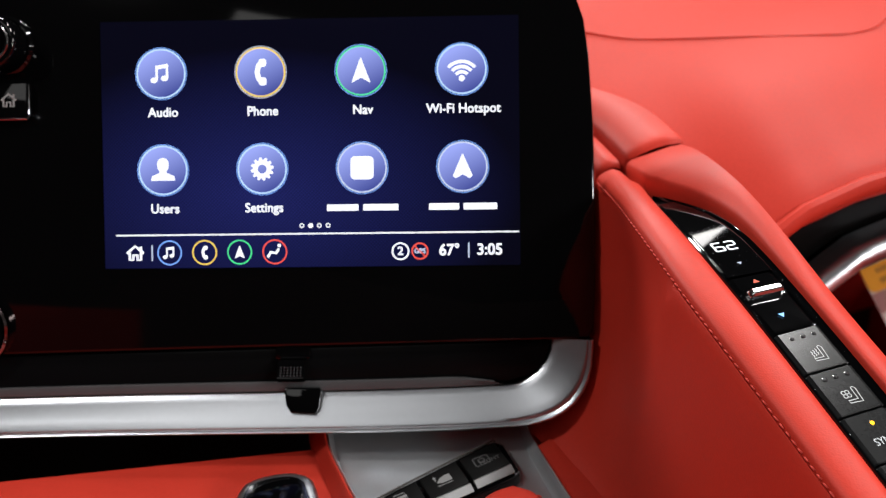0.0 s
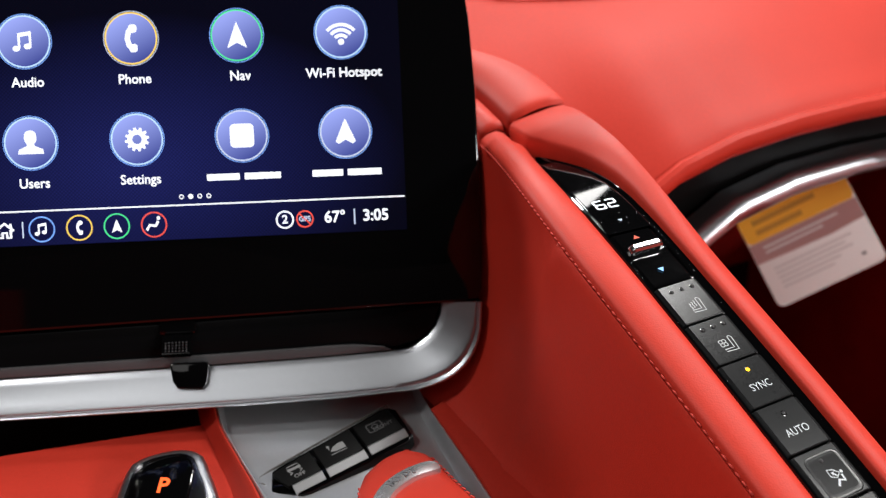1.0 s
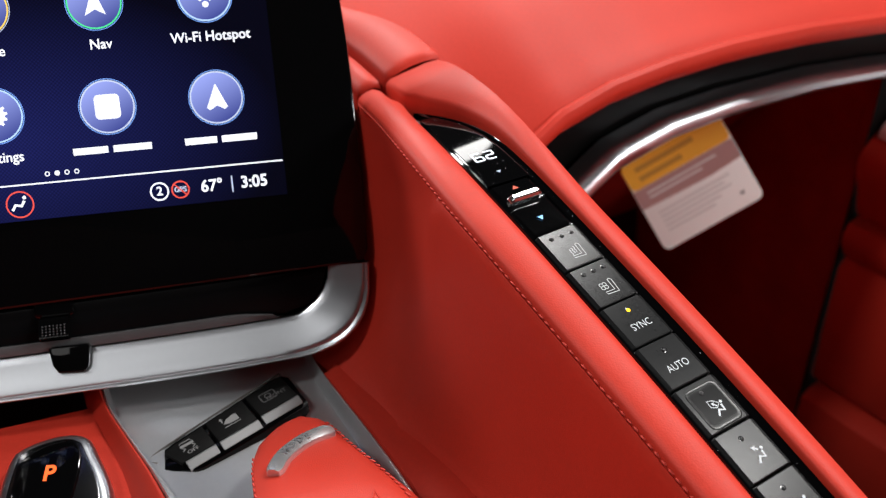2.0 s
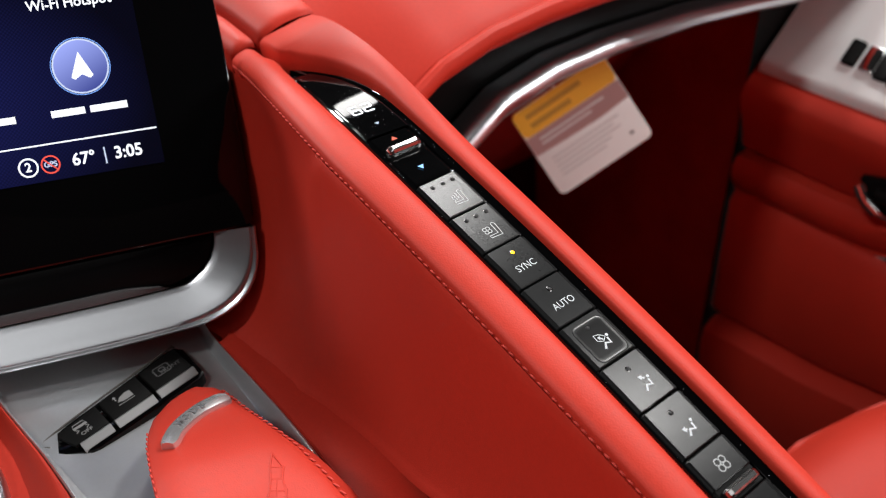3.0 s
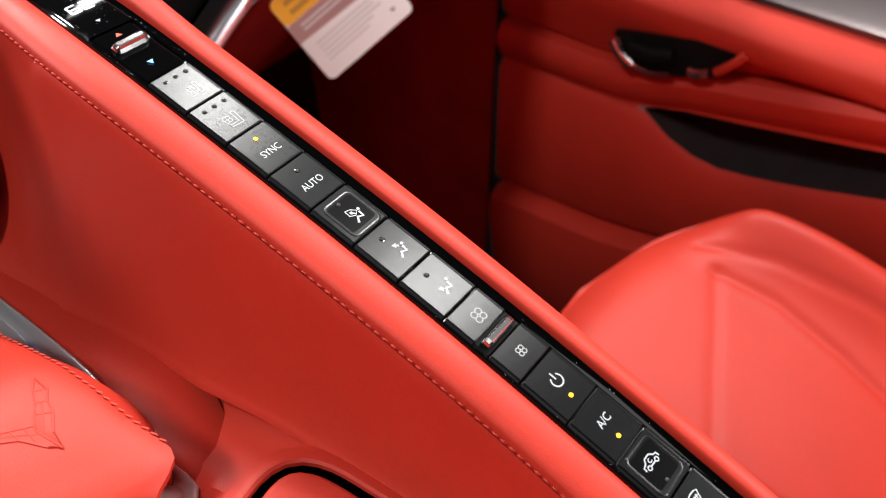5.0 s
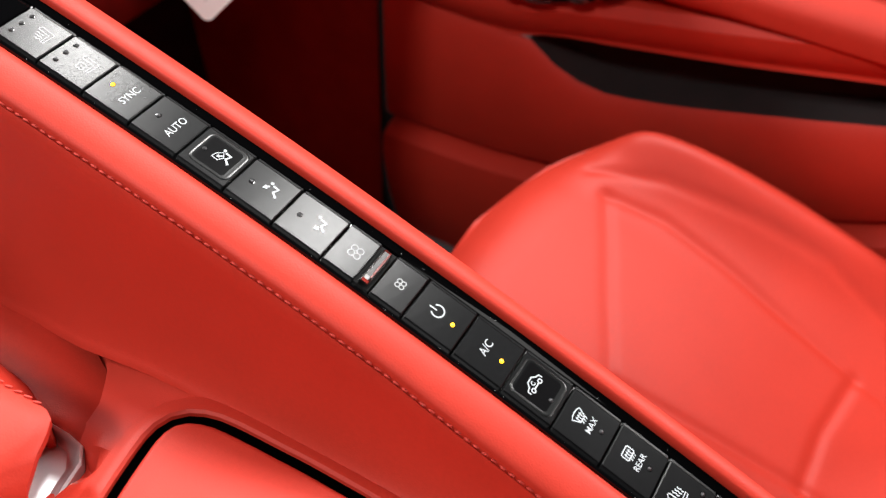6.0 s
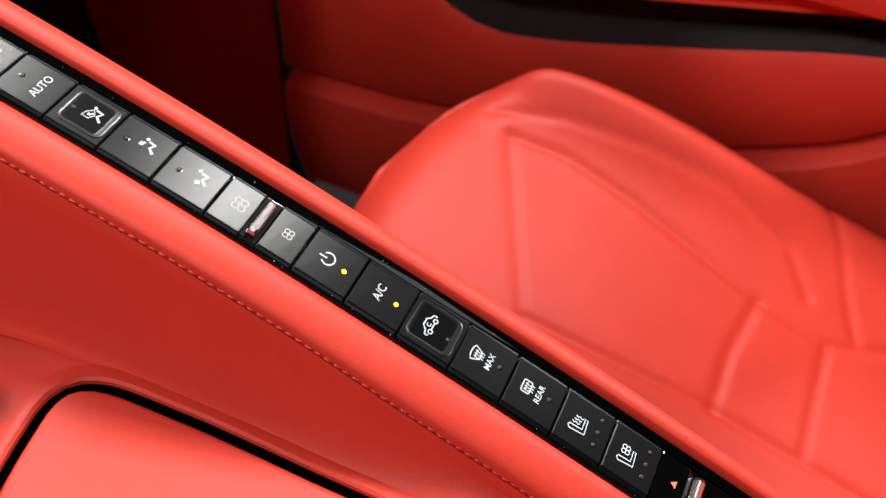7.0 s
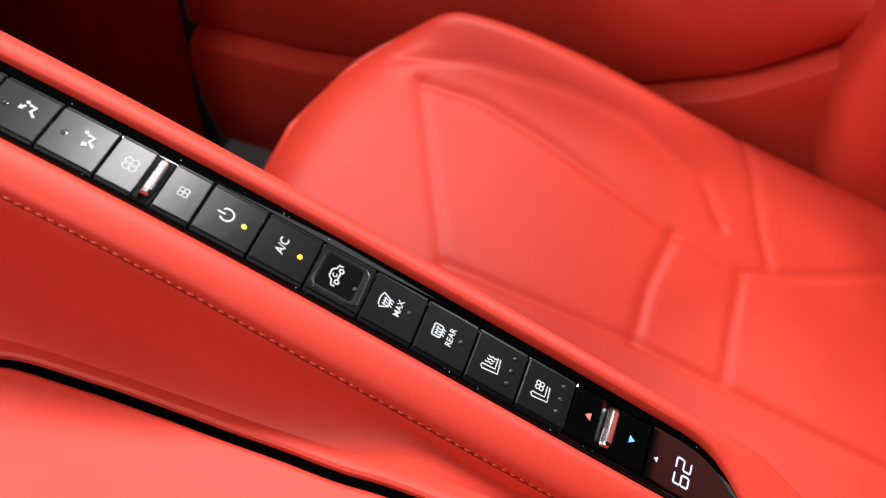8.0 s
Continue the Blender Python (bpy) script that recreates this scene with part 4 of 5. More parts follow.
for p in tray_line:
    d = (p - cen).normalized()
    k = 0.45 if p.x > 0.09 and p.y < 0.25 else 1.0
    narrow = ((0.0012, 0.001), (0.0013, 0.0042), (0.0022, 0.0058), (0.0038, 0.0062), (0.006, 0.0056), (0.009, 0.0036), (0.013, 0.001), (0.018, -0.003))
    if p.x > 0.085 and p.y > 0.372:
        prof = ((0.0012, 0.001), (0.0013, 0.003), (0.0018, 0.0042), (0.0025, 0.0044), (0.0032, 0.003), (0.0045, 0.001), (0.006, -0.002), (0.008, -0.004))
    elif p.x > 0.085 and p.y > 0.225:
        shelf = ((0.0012, 0.001), (0.0013, 0.0046), (0.0022, 0.0060), (0.005, 0.0066), (0.01, 0.0068), (0.017, 0.0066), (0.025, 0.005), (0.034, 0.001))
        q = ease((p.y - 0.232) / 0.04)
        prof = [(a + (c - a) * q, (b if b < 0 else b * k) * (1 - q) + d2 * q) for (a, b), (c, d2) in zip(narrow, shelf)]
    else:
        prof = [(a, b if b < 0 else b * k) for a, b in narrow]
    rows.append([p + d * o + Vector((0, 0, CONSOLE_Z + z)) for o, z in prof])
part("leather_rim", grid(rows), LEATHER, console)

# three drive switches in a slanted housing
SW = axes((0.0585, 0.3575, CONSOLE_Z + 0.0012), (0.905, 0.425, 0.10), (-0.10, 0.0, 1))
switches = thing("drive_switch_bank", "three black drive switches with chrome edges in the tray", "switch panel")
HOUSE = [(-33.5, 0.5), (-31.5, -4.5), (-21, -12.5), (-18, -13), (27, -11), (30.5, -8.5), (31.8, 9), (29.5, 12.6), (26, 13.2), (-29.5, 6.6)]
part("housing", plate([(x / 1000, y / 1000) for x, y in HOUSE], SW, -0.006, 0.0022, 0.001), GLOSS, switches)
line = [SW @ (Vector((x, y, 2.3)) / 1000) for x, y in HOUSE[-3:]]
part("housing_edge", tube(smooth_line([*line, SW @ (Vector((-31.5, 1, 2.3)) / 1000)], 20), 0.0005, 6), material("grey_edge", (0.16, 0.15, 0.14), 0.3, 0.5), switches)
for k, (x0, x1, lo, hi) in enumerate(((-27.5, -9.8, -7.2, 5.4), (-8.4, 9.4, -6.6, 7.6), (10.8, 28.6, -5.4, 9.6))):
    key = part("switch", plate([(x / 1000, y / 1000) for x, y in [(x0 + (3 if k == 0 else 0), lo), (x1, lo + 0.6), (x1, hi + 1), (x0 + 0.6, hi - (1.5 if k == 0 else 0.6)), (x0, hi - 2.4)]], SW, 0.0, 0.0040, 0.0010), MATT, switches, "black drive switch")
    part("chrome_edge", grid([[SW @ (Vector((x, y + lo + (x - x0) * 0.034, h)) / 1000) for y, h in ((-0.2, 0), (-0.2, 3.8), (-0.9, 4.0), (-3.2, 2.9), (-4.2, 2.4), (-4.3, 0))] for x in (x0 + (4.5 if k == 0 else 0.2), x0 + (4.7 if k == 0 else 0.4), x1 - 0.4, x1 - 0.2)], caps=True), BRIGHT, key, "chrome edge")
    m = SW @ Matrix.Translation(((x0 + x1) / 2000, (lo + hi) / 2000 + 0.0004, 0.00415))

    def paint(bm):
        if k == 0:
            ribbon(bm, [(-2.4, 3.2), (1.8, 3.2), (2.6, 1.6), (-3.0, 1.6)], 0.5, m, closed=True)
            blot(bm, box_of(-3.0, 0.4, 2.6, 1.4), m)
            ribbon(bm, [(-2.6, 0.1), (-1.6, -0.9), (-2.8, -1.7)], 0.5, m)
            ribbon(bm, [(1.6, 0.1), (2.6, -0.9), (1.4, -1.7)], 0.5, m)
            letters(bm, "OFF", 1.9, m, 0.6, -3.4, bold=0.03)
        elif k == 1:
            ribbon(bm, [(-3.6, -2.6), (3.4, -2.6)], 0.4, m)
            blot(bm, [(-3.2, -0.6), (-1.4, 1.4), (1.4, 2.4), (3.4, 2.2), (3.4, -1.6), (-1, -1.6)], m)
            ribbon(bm, ring(1.2, 0.0, 1.2, 16), 0.5, m, 0.05, True)
            ribbon(bm, [(-3.2, 0.6), (-3.2, 2.4)], 0.5, m)
            blot(bm, [(-4.1, 2.2), (-2.3, 2.2), (-3.2, 3.6)], m)
        else:
            ribbon(bm, rounded(-4.2, -2.2, 2.4, 2.8, 0.8, 3), 0.45, m, closed=True)
            ribbon(bm, ring(-0.9, 0.4, 1.3, 16), 0.45, m, closed=True)
            letters(bm, "FRONT", 1.9, m, 2.2, -1.2, 0.05, bold=0.03)
    drawn("symbol", GREY_PRINT if k < 2 else FAINT_PRINT, key, "", paint)

# gear selector
selector = thing("gear_selector", "chrome rimmed gear selector showing a lit letter", "gear selector")
GS = axes((-0.0035, 0.3465, CONSOLE_Z + 0.003), (0.95, -0.10, 0.0), (0.02, -0.16, 1))
OUT = [(-21, -60), (-22.5, -20), (-21.5, 2), (-17.5, 8), (-9, 12), (0, 13.5), (7, 11), (11, 4), (20, -16), (30, -60)]
outline = [(p.x, p.y) for p in smooth_line([(x / 1000, y / 1000, 0) for x, y in OUT], 40)]
part("chrome_rim", plate(outline, GS, -0.02, 0.006, 0.0045, 4), SATIN, selector, "polished chrome rim")
part("flank", plate([((x - 0.001) * 0.78, y * 0.78 - 0.001) for x, y in outline], GS, 0.0, 0.0068, 0.001), material("smoked_metal", (0.3, 0.3, 0.31), 0.15, 1.0), selector)
FACE_OUT = [(-16, -50), (-16.5, -6), (-14, 1), (-8, 5.5), (0, 7.5), (4.5, 5), (7, -3), (6, -22), (2, -50)]
part("black_face", plate([(p.x, p.y) for p in smooth_line([(x / 1000, y / 1000, 0) for x, y in FACE_OUT], 36)], GS, 0.0, 0.0085, 0.0015), GLOSS, selector)
drawn("letter", glowing("orange_letter", (1.0, 0.13, 0.03), 1.7), selector, "lit orange letter", lambda bm: letters(bm, "P", 6.6, GS @ Matrix.Translation((-0.0035, -0.008, 0.0087)), bold=0.25, squeeze=0.9))
# hand rest with its plate, seams and raised mark
rest = thing("hand_rest", "red leather hand rest with a raised mark", "hand rest")
REST_L = [(0.215, 0.0805), (0.23, 0.0765), (0.26, 0.0708), (0.285, 0.0682), (0.30, 0.0674), (0.312, 0.0678), (0.322, 0.0698), (0.331, 0.0745), (0.336, 0.0795), (0.3385, 0.0845)]
REST_R = [(0.2155, 0.1165), (0.2195, 0.1222), (0.2237, 0.1278), (0.2275, 0.1322), (0.2305, 0.1338), (0.234, 0.1330), (0.246, 0.1272), (0.27, 0.1185), (0.286, 0.1125), (0.302, 0.1062), (0.316, 0.1008), (0.327, 0.0972), (0.334, 0.0945), (0.3385, 0.0872)]
REST_Z = [(0.2155, 0.796), (0.2175, 0.8035), (0.222, 0.809), (0.228, 0.811), (0.245, 0.8125), (0.265, 0.813), (0.28, 0.8115), (0.30, 0.8055), (0.32, 0.7985), (0.334, 0.7935), (0.3385, 0.791)]


def undercut(y, z, h):
    """How far the rest's lower part draws in below its rear edge."""
    return ease((z - 0.004 - h) / 0.012) * ease((0.25 - y) / 0.02)


ys = [0.2155, 0.2165, 0.2175, 0.219, 0.2205, *span(0.222, 0.325, 30), 0.329, 0.332, 0.3345, 0.3365, 0.3378, 0.3385]
rows = []
for y in ys:
    l, r, z = along(REST_L, y), along(REST_R, y), along(REST_Z, y)
    low = CONSOLE_Z
    out = along([(0.2155, 0.0005), (0.238, 0.0008), (0.247, 0.006), (0.257, 0.011), (0.27, 0.0155), (0.288, 0.0135), (0.30, 0.011), (0.32, 0.006), (0.3385, 0.002)], y)
    row = [(l - 0.0015, low), (l - 0.001, low + (z - low) * 0.5), (l - 0.0006, z - 0.003), (l, z - 0.001)]
    for f in span(0.06, 0.94, 14):
        row.append((l + (r - l) * f, z + 0.0022 * (1 - (2 * f - 1) ** 4) - 0.0005))
    row += [(r, z - 0.001), (r + out * 0.35, z - 0.006), (r + out * 0.75, low + (z - low) * 0.55), (r + out, low + (z - low) * 0.25), (r + out * 1.06, low)]
    rows.append([Vector((x - 0.006 * undercut(y, z, h), y + 0.022 * undercut(y, z, h), h)) for x, h in row])
last = rows[-1]
rows.append([Vector((0.086 + (p.x - 0.086) * 0.98, 0.3398, min(p.z, 0.789))) for p in last])
rows.append([Vector((p.x, 0.3402, CONSOLE_Z)) for p in last])
rows.insert(0, [Vector((p.x - 0.006 * undercut(0.2155, 0.796, 0.78), 0.2375, CONSOLE_Z)) for p in rows[0]])
part("cushion", grid(rows), LEATHER, rest)
stitching("right_seam", [Vector((along(REST_R, y) + 0.0002, y, along(REST_Z, y) - 0.0006)) for y in span(0.333, 0.234, 30)], rest, 0.0034, 0.0025, 0.00042, 0.0004)
stitching("left_seam", [Vector((along(REST_L, y) - 0.0002, y, along(REST_Z, y) - 0.0006)) for y in span(0.312, 0.234, 30)], rest, 0.0034, 0.0025, 0.00036, 0.0002)


def on_rest(x, y):
    l, r = along(REST_L, y), along(REST_R, y)
    f = (x - l) / (r - l)
    return Vector((x, y, along(REST_Z, y) + 0.0022 * (1 - (2 * f - 1) ** 4) - 0.0005))


centre = smooth_line([(0.0745, 0.2945, 0), (0.0785, 0.3045, 0), (0.086, 0.3137, 0), (0.0965, 0.3205, 0)], 30)
rows = []
for i, p in enumerate(centre):
    d = (centre[min(i + 1, 29)] - centre[max(i - 1, 0)]).normalized()
    side = Vector((-d.y, d.x, 0))
    wide = 0.0027 * end_round(i, -0.5, 29.5, 3) + 0.0006
    base = on_rest(min(max(p.x, 0.0735), 0.097), p.y)
    rows.append([base + side * wide * q + Vector((0, 0, h)) for q, h in ((1.0, -0.002), (1.0, 0.0014), (0.8, 0.0026), (0, 0.0031), (-0.8, 0.0026), (-1.0, 0.0014), (-1.0, -0.002))])
badge = part("badge", grid(rows, caps=True), material("satin_badge", (0.72, 0.72, 0.73), 0.27, 0.85), rest, "curved polished mode plate")


def badge_letters(bm):
    for k, ch in enumerate("MODE"):
        i = 10 + k * 3.3
        p = centre[round(i)]
        d = (centre[round(i) + 1] - centre[round(i) - 1]).normalized()
        b = on_rest(min(max(p.x, 0.0735), 0.097), p.y) + Vector((0, 0, 0.0036))
        letters(bm, ch, 2.9, axes(b, d, (0, 0.25, 1)), bold=0.06)


drawn("writing", material("etched_grey", (0.2, 0.2, 0.21), 0.45, 0.6), badge, "etched letters", badge_letters)


def raised(name, pts, high=0.0006):
    """A low raised leather field on the rest, with that outline."""
    bm = bmesh.new()
    c = Vector((sum(p[0] for p in pts) / len(pts), sum(p[1] for p in pts) / len(pts)))
    outer = [on_rest(*p) - Vector((0, 0, 0.0002)) for p in pts]
    inner = [on_rest(*(Vector(p).lerp(c, 0.12))) + Vector((0, 0, high)) for p in pts]
    a, b = [bm.verts.new(p) for p in outer], [bm.verts.new(p) for p in inner]
    for i in range(len(pts)):
        j = (i + 1) % len(pts)
        bm.faces.new((a[i], a[j], b[j], b[i]))
    bm.faces.new(b)
    part(name, bm, LEATHER, rest, "raised leather field")


def rib(points):
    """A fine raised line of leather on the rest."""
    part("raised_line", tube([on_rest(*p) - Vector((0, 0, 0.0001)) for p in points], 0.00055, 6), LEATHER, rest)


RIGHT_WING = [(0.1061, 0.2773), (0.1083, 0.2697), (0.107, 0.2645), (0.1075, 0.2602), (0.1055, 0.2522), (0.1065, 0.2452), (0.1016, 0.2545), (0.1014, 0.2571), (0.1038, 0.2654), (0.1044, 0.2707), (0.1061, 0.2773)]
LEFT_WING = [(0.0856, 0.2612), (0.0941, 0.2588), (0.1014, 0.2571), (0.1016, 0.2545), (0.1065, 0.2452), (0.103, 0.2476), (0.0964, 0.2542), (0.0874, 0.2578), (0.0856, 0.2612)]
raised("raised_field", RIGHT_WING[:-1], 0.0003)
raised("raised_field", LEFT_WING[:-1], 0.0003)
for line in (RIGHT_WING, LEFT_WING, [(0.1044, 0.2707), (0.1083, 0.2697)], [(0.1038, 0.2654), (0.107, 0.2645)], [(0.1026, 0.261), (0.1073, 0.2595)], [(0.1056, 0.2650), (0.1047, 0.2600), (0.1036, 0.2530)], [(0.0905, 0.2598), (0.0915, 0.2562)], [(0.0945, 0.2587), (0.0965, 0.2542)], [(0.0985, 0.2577), (0.1003, 0.2512)], [(0.087, 0.2595), (0.0955, 0.2564), (0.1016, 0.2535)]):
    rib(line)

# storage lid with its dark gap and rolled edge
side_line = smooth_line([(0.10, 0.183, 0), (0.1358, 0.2085, 0), (0.1497, 0.2175, 0), (0.157, 0.2215, 0), (0.1628, 0.2226, 0), (0.168, 0.2208, 0), (0.1728, 0.216, 0), (0.177, 0.2085, 0), (0.1838, 0.193, 0), (0.1875, 0.1845, 0), (0.194, 0.168, 0), (0.2003, 0.1515, 0), (0.2067, 0.1355, 0), (0.2127, 0.1195, 0), (0.2195, 0.1045, 0), (0.232, 0.07, 0)], 56)
GAP = [*(Vector((p.x, p.y)) for p in side_line), Vector((0.06, 0.06)), Vector((0.06, 0.16))]


def grown(pts, d):
    c = Vector((0.13, 0.13))
    out = []
    for i, p in enumerate(pts):
        a, b = pts[i - 1], pts[(i + 1) % len(pts)]
        t = (b - a).normalized()
        n = Vector((t.y, -t.x))
        if n.dot(p - c) < 0:
            n = -n
        out.append(p + n * d)
    return out


LID = grown(GAP, -0.0018)
lid = part("lid", plate([tuple(p) for p in LID], Matrix(), LID_Z - 0.002, LID_Z + 0.0034, 0.0022, 4), LEATHER, console, "smooth red leather storage lid")
part("gap", plate([tuple(p) for p in grown(GAP, 0.0030)], Matrix(), LID_Z - 0.004, LID_Z + 0.0002), HOLLOW, lid, "dark gap round the lid")
ring_out = [grown(GAP, d) for d in (0.0019, 0.0022, 0.0032, 0.0046, 0.0066, 0.0095, 0.014)]
rows = [[Vector((*ring_out[k][i], LID_Z + z)) for k, z in enumerate((0.0, 0.0016, 0.0023, 0.0022, 0.0014, 0.0001, -0.014))] for i in range(56)]
part("rolled_edge", grid(rows), LEATHER, console)

# ---------------------------------------------------------------- passenger dashboard
dash = thing("dashboard", "red leather passenger dashboard with silver trim", "dashboard")


def lip_z(r):
    return along([(0.30, 0.800), (0.345, 0.822), (0.366, 0.838), (0.38, 0.8465), (0.412, 0.8545), (0.45, 0.8575), (0.5, 0.8575), (0.56, 0.853), (0.65, 0.842), (0.8, 0.82)], r)


rows = []
for r in [*span(0.20, 0.46, 34), *span(0.47, 1.0, 24)]:
    z = lip_z(r)
    rise = 0.90 - z
    rows.append([car(r, f, h) for f, h in ((1.2, 0.955), (0.9, 0.94), (0.7, 0.928), (0.56, 0.917), (0.48, 0.908), (0.44, 0.900 - 0.02 * ease((0.5 - r) / 0.3)), (0.41, z + rise * 0.72), (0.39, z + rise * 0.5), (0.372, z + rise * 0.27), (0.362, z + rise * 0.12), (0.3545, z + 0.0026), (0.3518, z - 0.0008), (0.350, z - 0.0002), (0.3482, z + 0.0006), (0.346, z - 0.0008), (0.345, z - 0.004), (0.3455, z - 0.008), (0.35, z - 0.013), (0.366, z - 0.015))])
part("upper_pad", grid(rows), LEATHER, dash)
weld = [car(r, f, z) for r, f, z in ((0.322, 0.4695, 0.9028), (0.3326, 0.4647, 0.9006), (0.3432, 0.4599, 0.8988), (0.3574, 0.4555, 0.8976), (0.401, 0.4437, 0.8963), (0.4446, 0.4311, 0.8953), (0.4602, 0.4279, 0.8947), (0.475, 0.4282, 0.8951), (0.485, 0.4315, 0.8965), (0.50, 0.44, 0.9))]
part("airbag_seam", tube(smooth_line(weld, 60), 0.0008, 8), LEATHER, dash, "fine raised seam line")
def trim_z(r):
    return along([(0.37, 0.755), (0.39, 0.775), (0.409, 0.788), (0.43, 0.8005), (0.47, 0.8085), (0.515, 0.8095), (0.59, 0.8055), (0.65, 0.798), (0.75, 0.783)], r)


# recess below the lip; its shade is put into the near-black colour
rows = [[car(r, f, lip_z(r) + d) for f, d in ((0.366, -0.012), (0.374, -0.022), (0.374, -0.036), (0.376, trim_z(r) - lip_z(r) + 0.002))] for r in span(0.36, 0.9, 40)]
part("shadow_band", grid(rows), material("shadow_black", (0.002, 0.002, 0.002), 0.45, spec=0.06), dash, "recessed band with its shade put into the black")


rows = []
for r in span(0.36, 0.74, 50):
    z, k = trim_z(r), along([(0.36, 0.9), (0.42, 0.9), (0.5, 0.75), (0.7, 0.6)], r)
    rows.append([car(r, f, z + d * k) for f, d in ((0.372, 0.0085), (0.363, 0.0085), (0.3585, 0.007), (0.3555, 0.003), (0.355, -0.002), (0.357, -0.006), (0.362, -0.0085), (0.372, -0.0085))])
part("silver_trim", grid(rows), SATIN, dash, "satin silver trim strip")
rows = []
for r in span(0.30, 0.80, 30):
    z = trim_z(r) - 0.008
    rows.append([car(r, f, h) for f, h in ((0.370, z + 0.002), (0.40, z + 0.002), (0.45, z - 0.002), (0.468, z - 0.02), (0.478, 0.75), (0.482, 0.738))])
part("glovebox_door", grid(rows), LEATHER, dash)
part("kick_panel", grid([[car(0.74 - 0.012 * math.cos((f - 0.4) * 9), f, z) for z in span(0.25, 0.8, 8)] for f in span(0.4, 0.95, 10)]), LINING, dash, "dark red kick panel")
part("under_dash", grid([[car(r, f, z) for f, z in ((0.482, 0.742), (0.49, 0.72), (0.52, 0.68), (0.58, 0.60), (0.62, 0.54))] for r in span(0.30, 0.80, 8)]), LINING, dash, "dark lining below the glovebox")
part("footwell_front", grid([[car(r, 0.62 + 0.1 * (z - 0.3), z) for z in span(0.25, 0.62, 4)] for r in span(0.28, 0.76, 6)]), CARPET, dash, "dark carpeted footwell wall")

# warning card hanging below the trim
card = thing("warning_card", "white warning card with an orange heading hanging at the glovebox", "card")
TAG = axes((0.354, 0.59, 0.668), (0.062, 0.0, 0.034), (-0.25, -0.8, 0.45))
part("sheet", plate([(x / 1000, y / 1000) for x, y in rounded(-2, -1, 75.5, 66, 5)], TAG, -0.0006, 0.0, 0.0001), CARD, card)
part("orange_heading", plate([(x / 1000, y / 1000) for x, y in rounded(-1.6, 46, 75.1, 65.6, 4)], TAG, 0.0, 0.00025), ORANGE, card, "orange printed heading")
# red-tinged shade on the white card, painted as a pinkish field
part("shaded_field", plate([(x / 1000, y / 1000) for x, y in [(-1.6, 32), (20, 31), (50, 30), (75.1, 31.5), (75.1, 45.8), (-1.6, 45.8)]], TAG, 0.0, 0.0002), material("pinkish_shade", (0.42, 0.24, 0.23), 0.6), card, "pinkish shade painted across the white card")
HEAD_PRINT, PALE_PRINT = material("heading_print", (0.5, 0.25, 0.03), 0.7), material("pale_print", (0.66, 0.64, 0.63), 0.7)
for y, x1, w in ((59, 52, 3.6), (52, 40, 3.6), (41, 60, 1.5), (37.5, 48, 1.5), (25, 62, 1.3), (21.5, 56, 1.3), (18, 60, 1.3), (14.5, 50, 1.3), (11, 44, 1.3)):
    drawn("print_bar", HEAD_PRINT if w > 2 else PALE_PRINT, card, "", lambda bm: ribbon(bm, [(7, y), (x1, y)], w, TAG, 0.35))
drawn("print_mark", GREY_PRINT, card, "", lambda bm: ribbon(bm, [(62, 9), (65, 9)], 2, TAG, 0.35))
part("string", tube([TAG @ Vector((0.035, 0.066, 0.0)), TAG @ Vector((0.035, 0.075, 0.0)), car(0.56, 0.368, 0.80)], 0.0006, 6), CARD, card)

# ---------------------------------------------------------------- passenger door
door = thing("passenger_door", "red leather passenger door with silver armrest and black pocket", "car door")


def door_rows(prof, f0, f1, n=24):
    return [[car(r, f, z) for r, z in prof(f)] for f in span(f0, f1, n)]


def rise(f):
    """How far the pull ledge climbs towards the rear of the door."""
    return along([(-0.7, 0.2), (-0.3, 0.128), (-0.03, 0.07), (0.105, 0.04), (0.19, 0.023), (0.235, 0.014), (0.262, 0.005), (0.3, 0.0), (0.4, 0.0)], f)


part("upper_panel", grid(door_rows(lambda f: [(0.86, 0.95), (0.84, 0.86), (0.815, 0.81 + 0.3 * rise(f)), (0.80, 0.795 + 0.3 * rise(f))], 0.40, -0.7)), LEATHER, door)


def ledge(f):
    e = rise(f)
    low = min(0.64 + e, 0.676)
    return [(0.80, 0.785 + 0.2 * e), (0.765, 0.742), (0.74, 0.724), (0.724, 0.713), (0.7165, 0.705), (0.7145, 0.697), (0.7165, 0.687), (0.7225, 0.674 + 0.2 * e), (0.729, low + 0.012), (0.733, low + 0.005), (0.75, low)]


part("armrest", grid(door_rows(ledge, 0.395, -0.7, 40)), LEATHER, door)


def on_armrest(k, f, up):
    """A point on the sloping top of the armrest; k: 0 at its inner edge, 1 at the outer."""
    return car(0.727 + 0.066 * k, f, 0.718 + 0.0615 * k + up)


part("silver_armrest_top", grid([[on_armrest(k, f, up) for k, up in ((a, -0.003), (a, 0.002), (a + 0.05, 0.004), (0.5, 0.004), (1.0, 0.004))] for f, a in ((0.392, 0.0), (0.39, 0.0), (0.34, 0.0), (0.29, 0.01), (0.25, 0.03), (0.23, 0.06), (0.218, 0.12), (0.212, 0.3))]), PLATE, door, "bright silver armrest plate")
part("grip_panel", grid([[on_armrest(k, f, up) for k, up in ((a, -0.003), (a, 0.001), (a + 0.05, 0.002), (0.5, 0.002), (1.0, 0.002))] for f, a in ((0.235, 0.14), (0.20, 0.1), (0.15, 0.1), (0.05, 0.1), (-0.2, 0.12))]), material("smoked_satin", (0.2, 0.17, 0.17), 0.28, 0.9), door, "smoked satin panel")


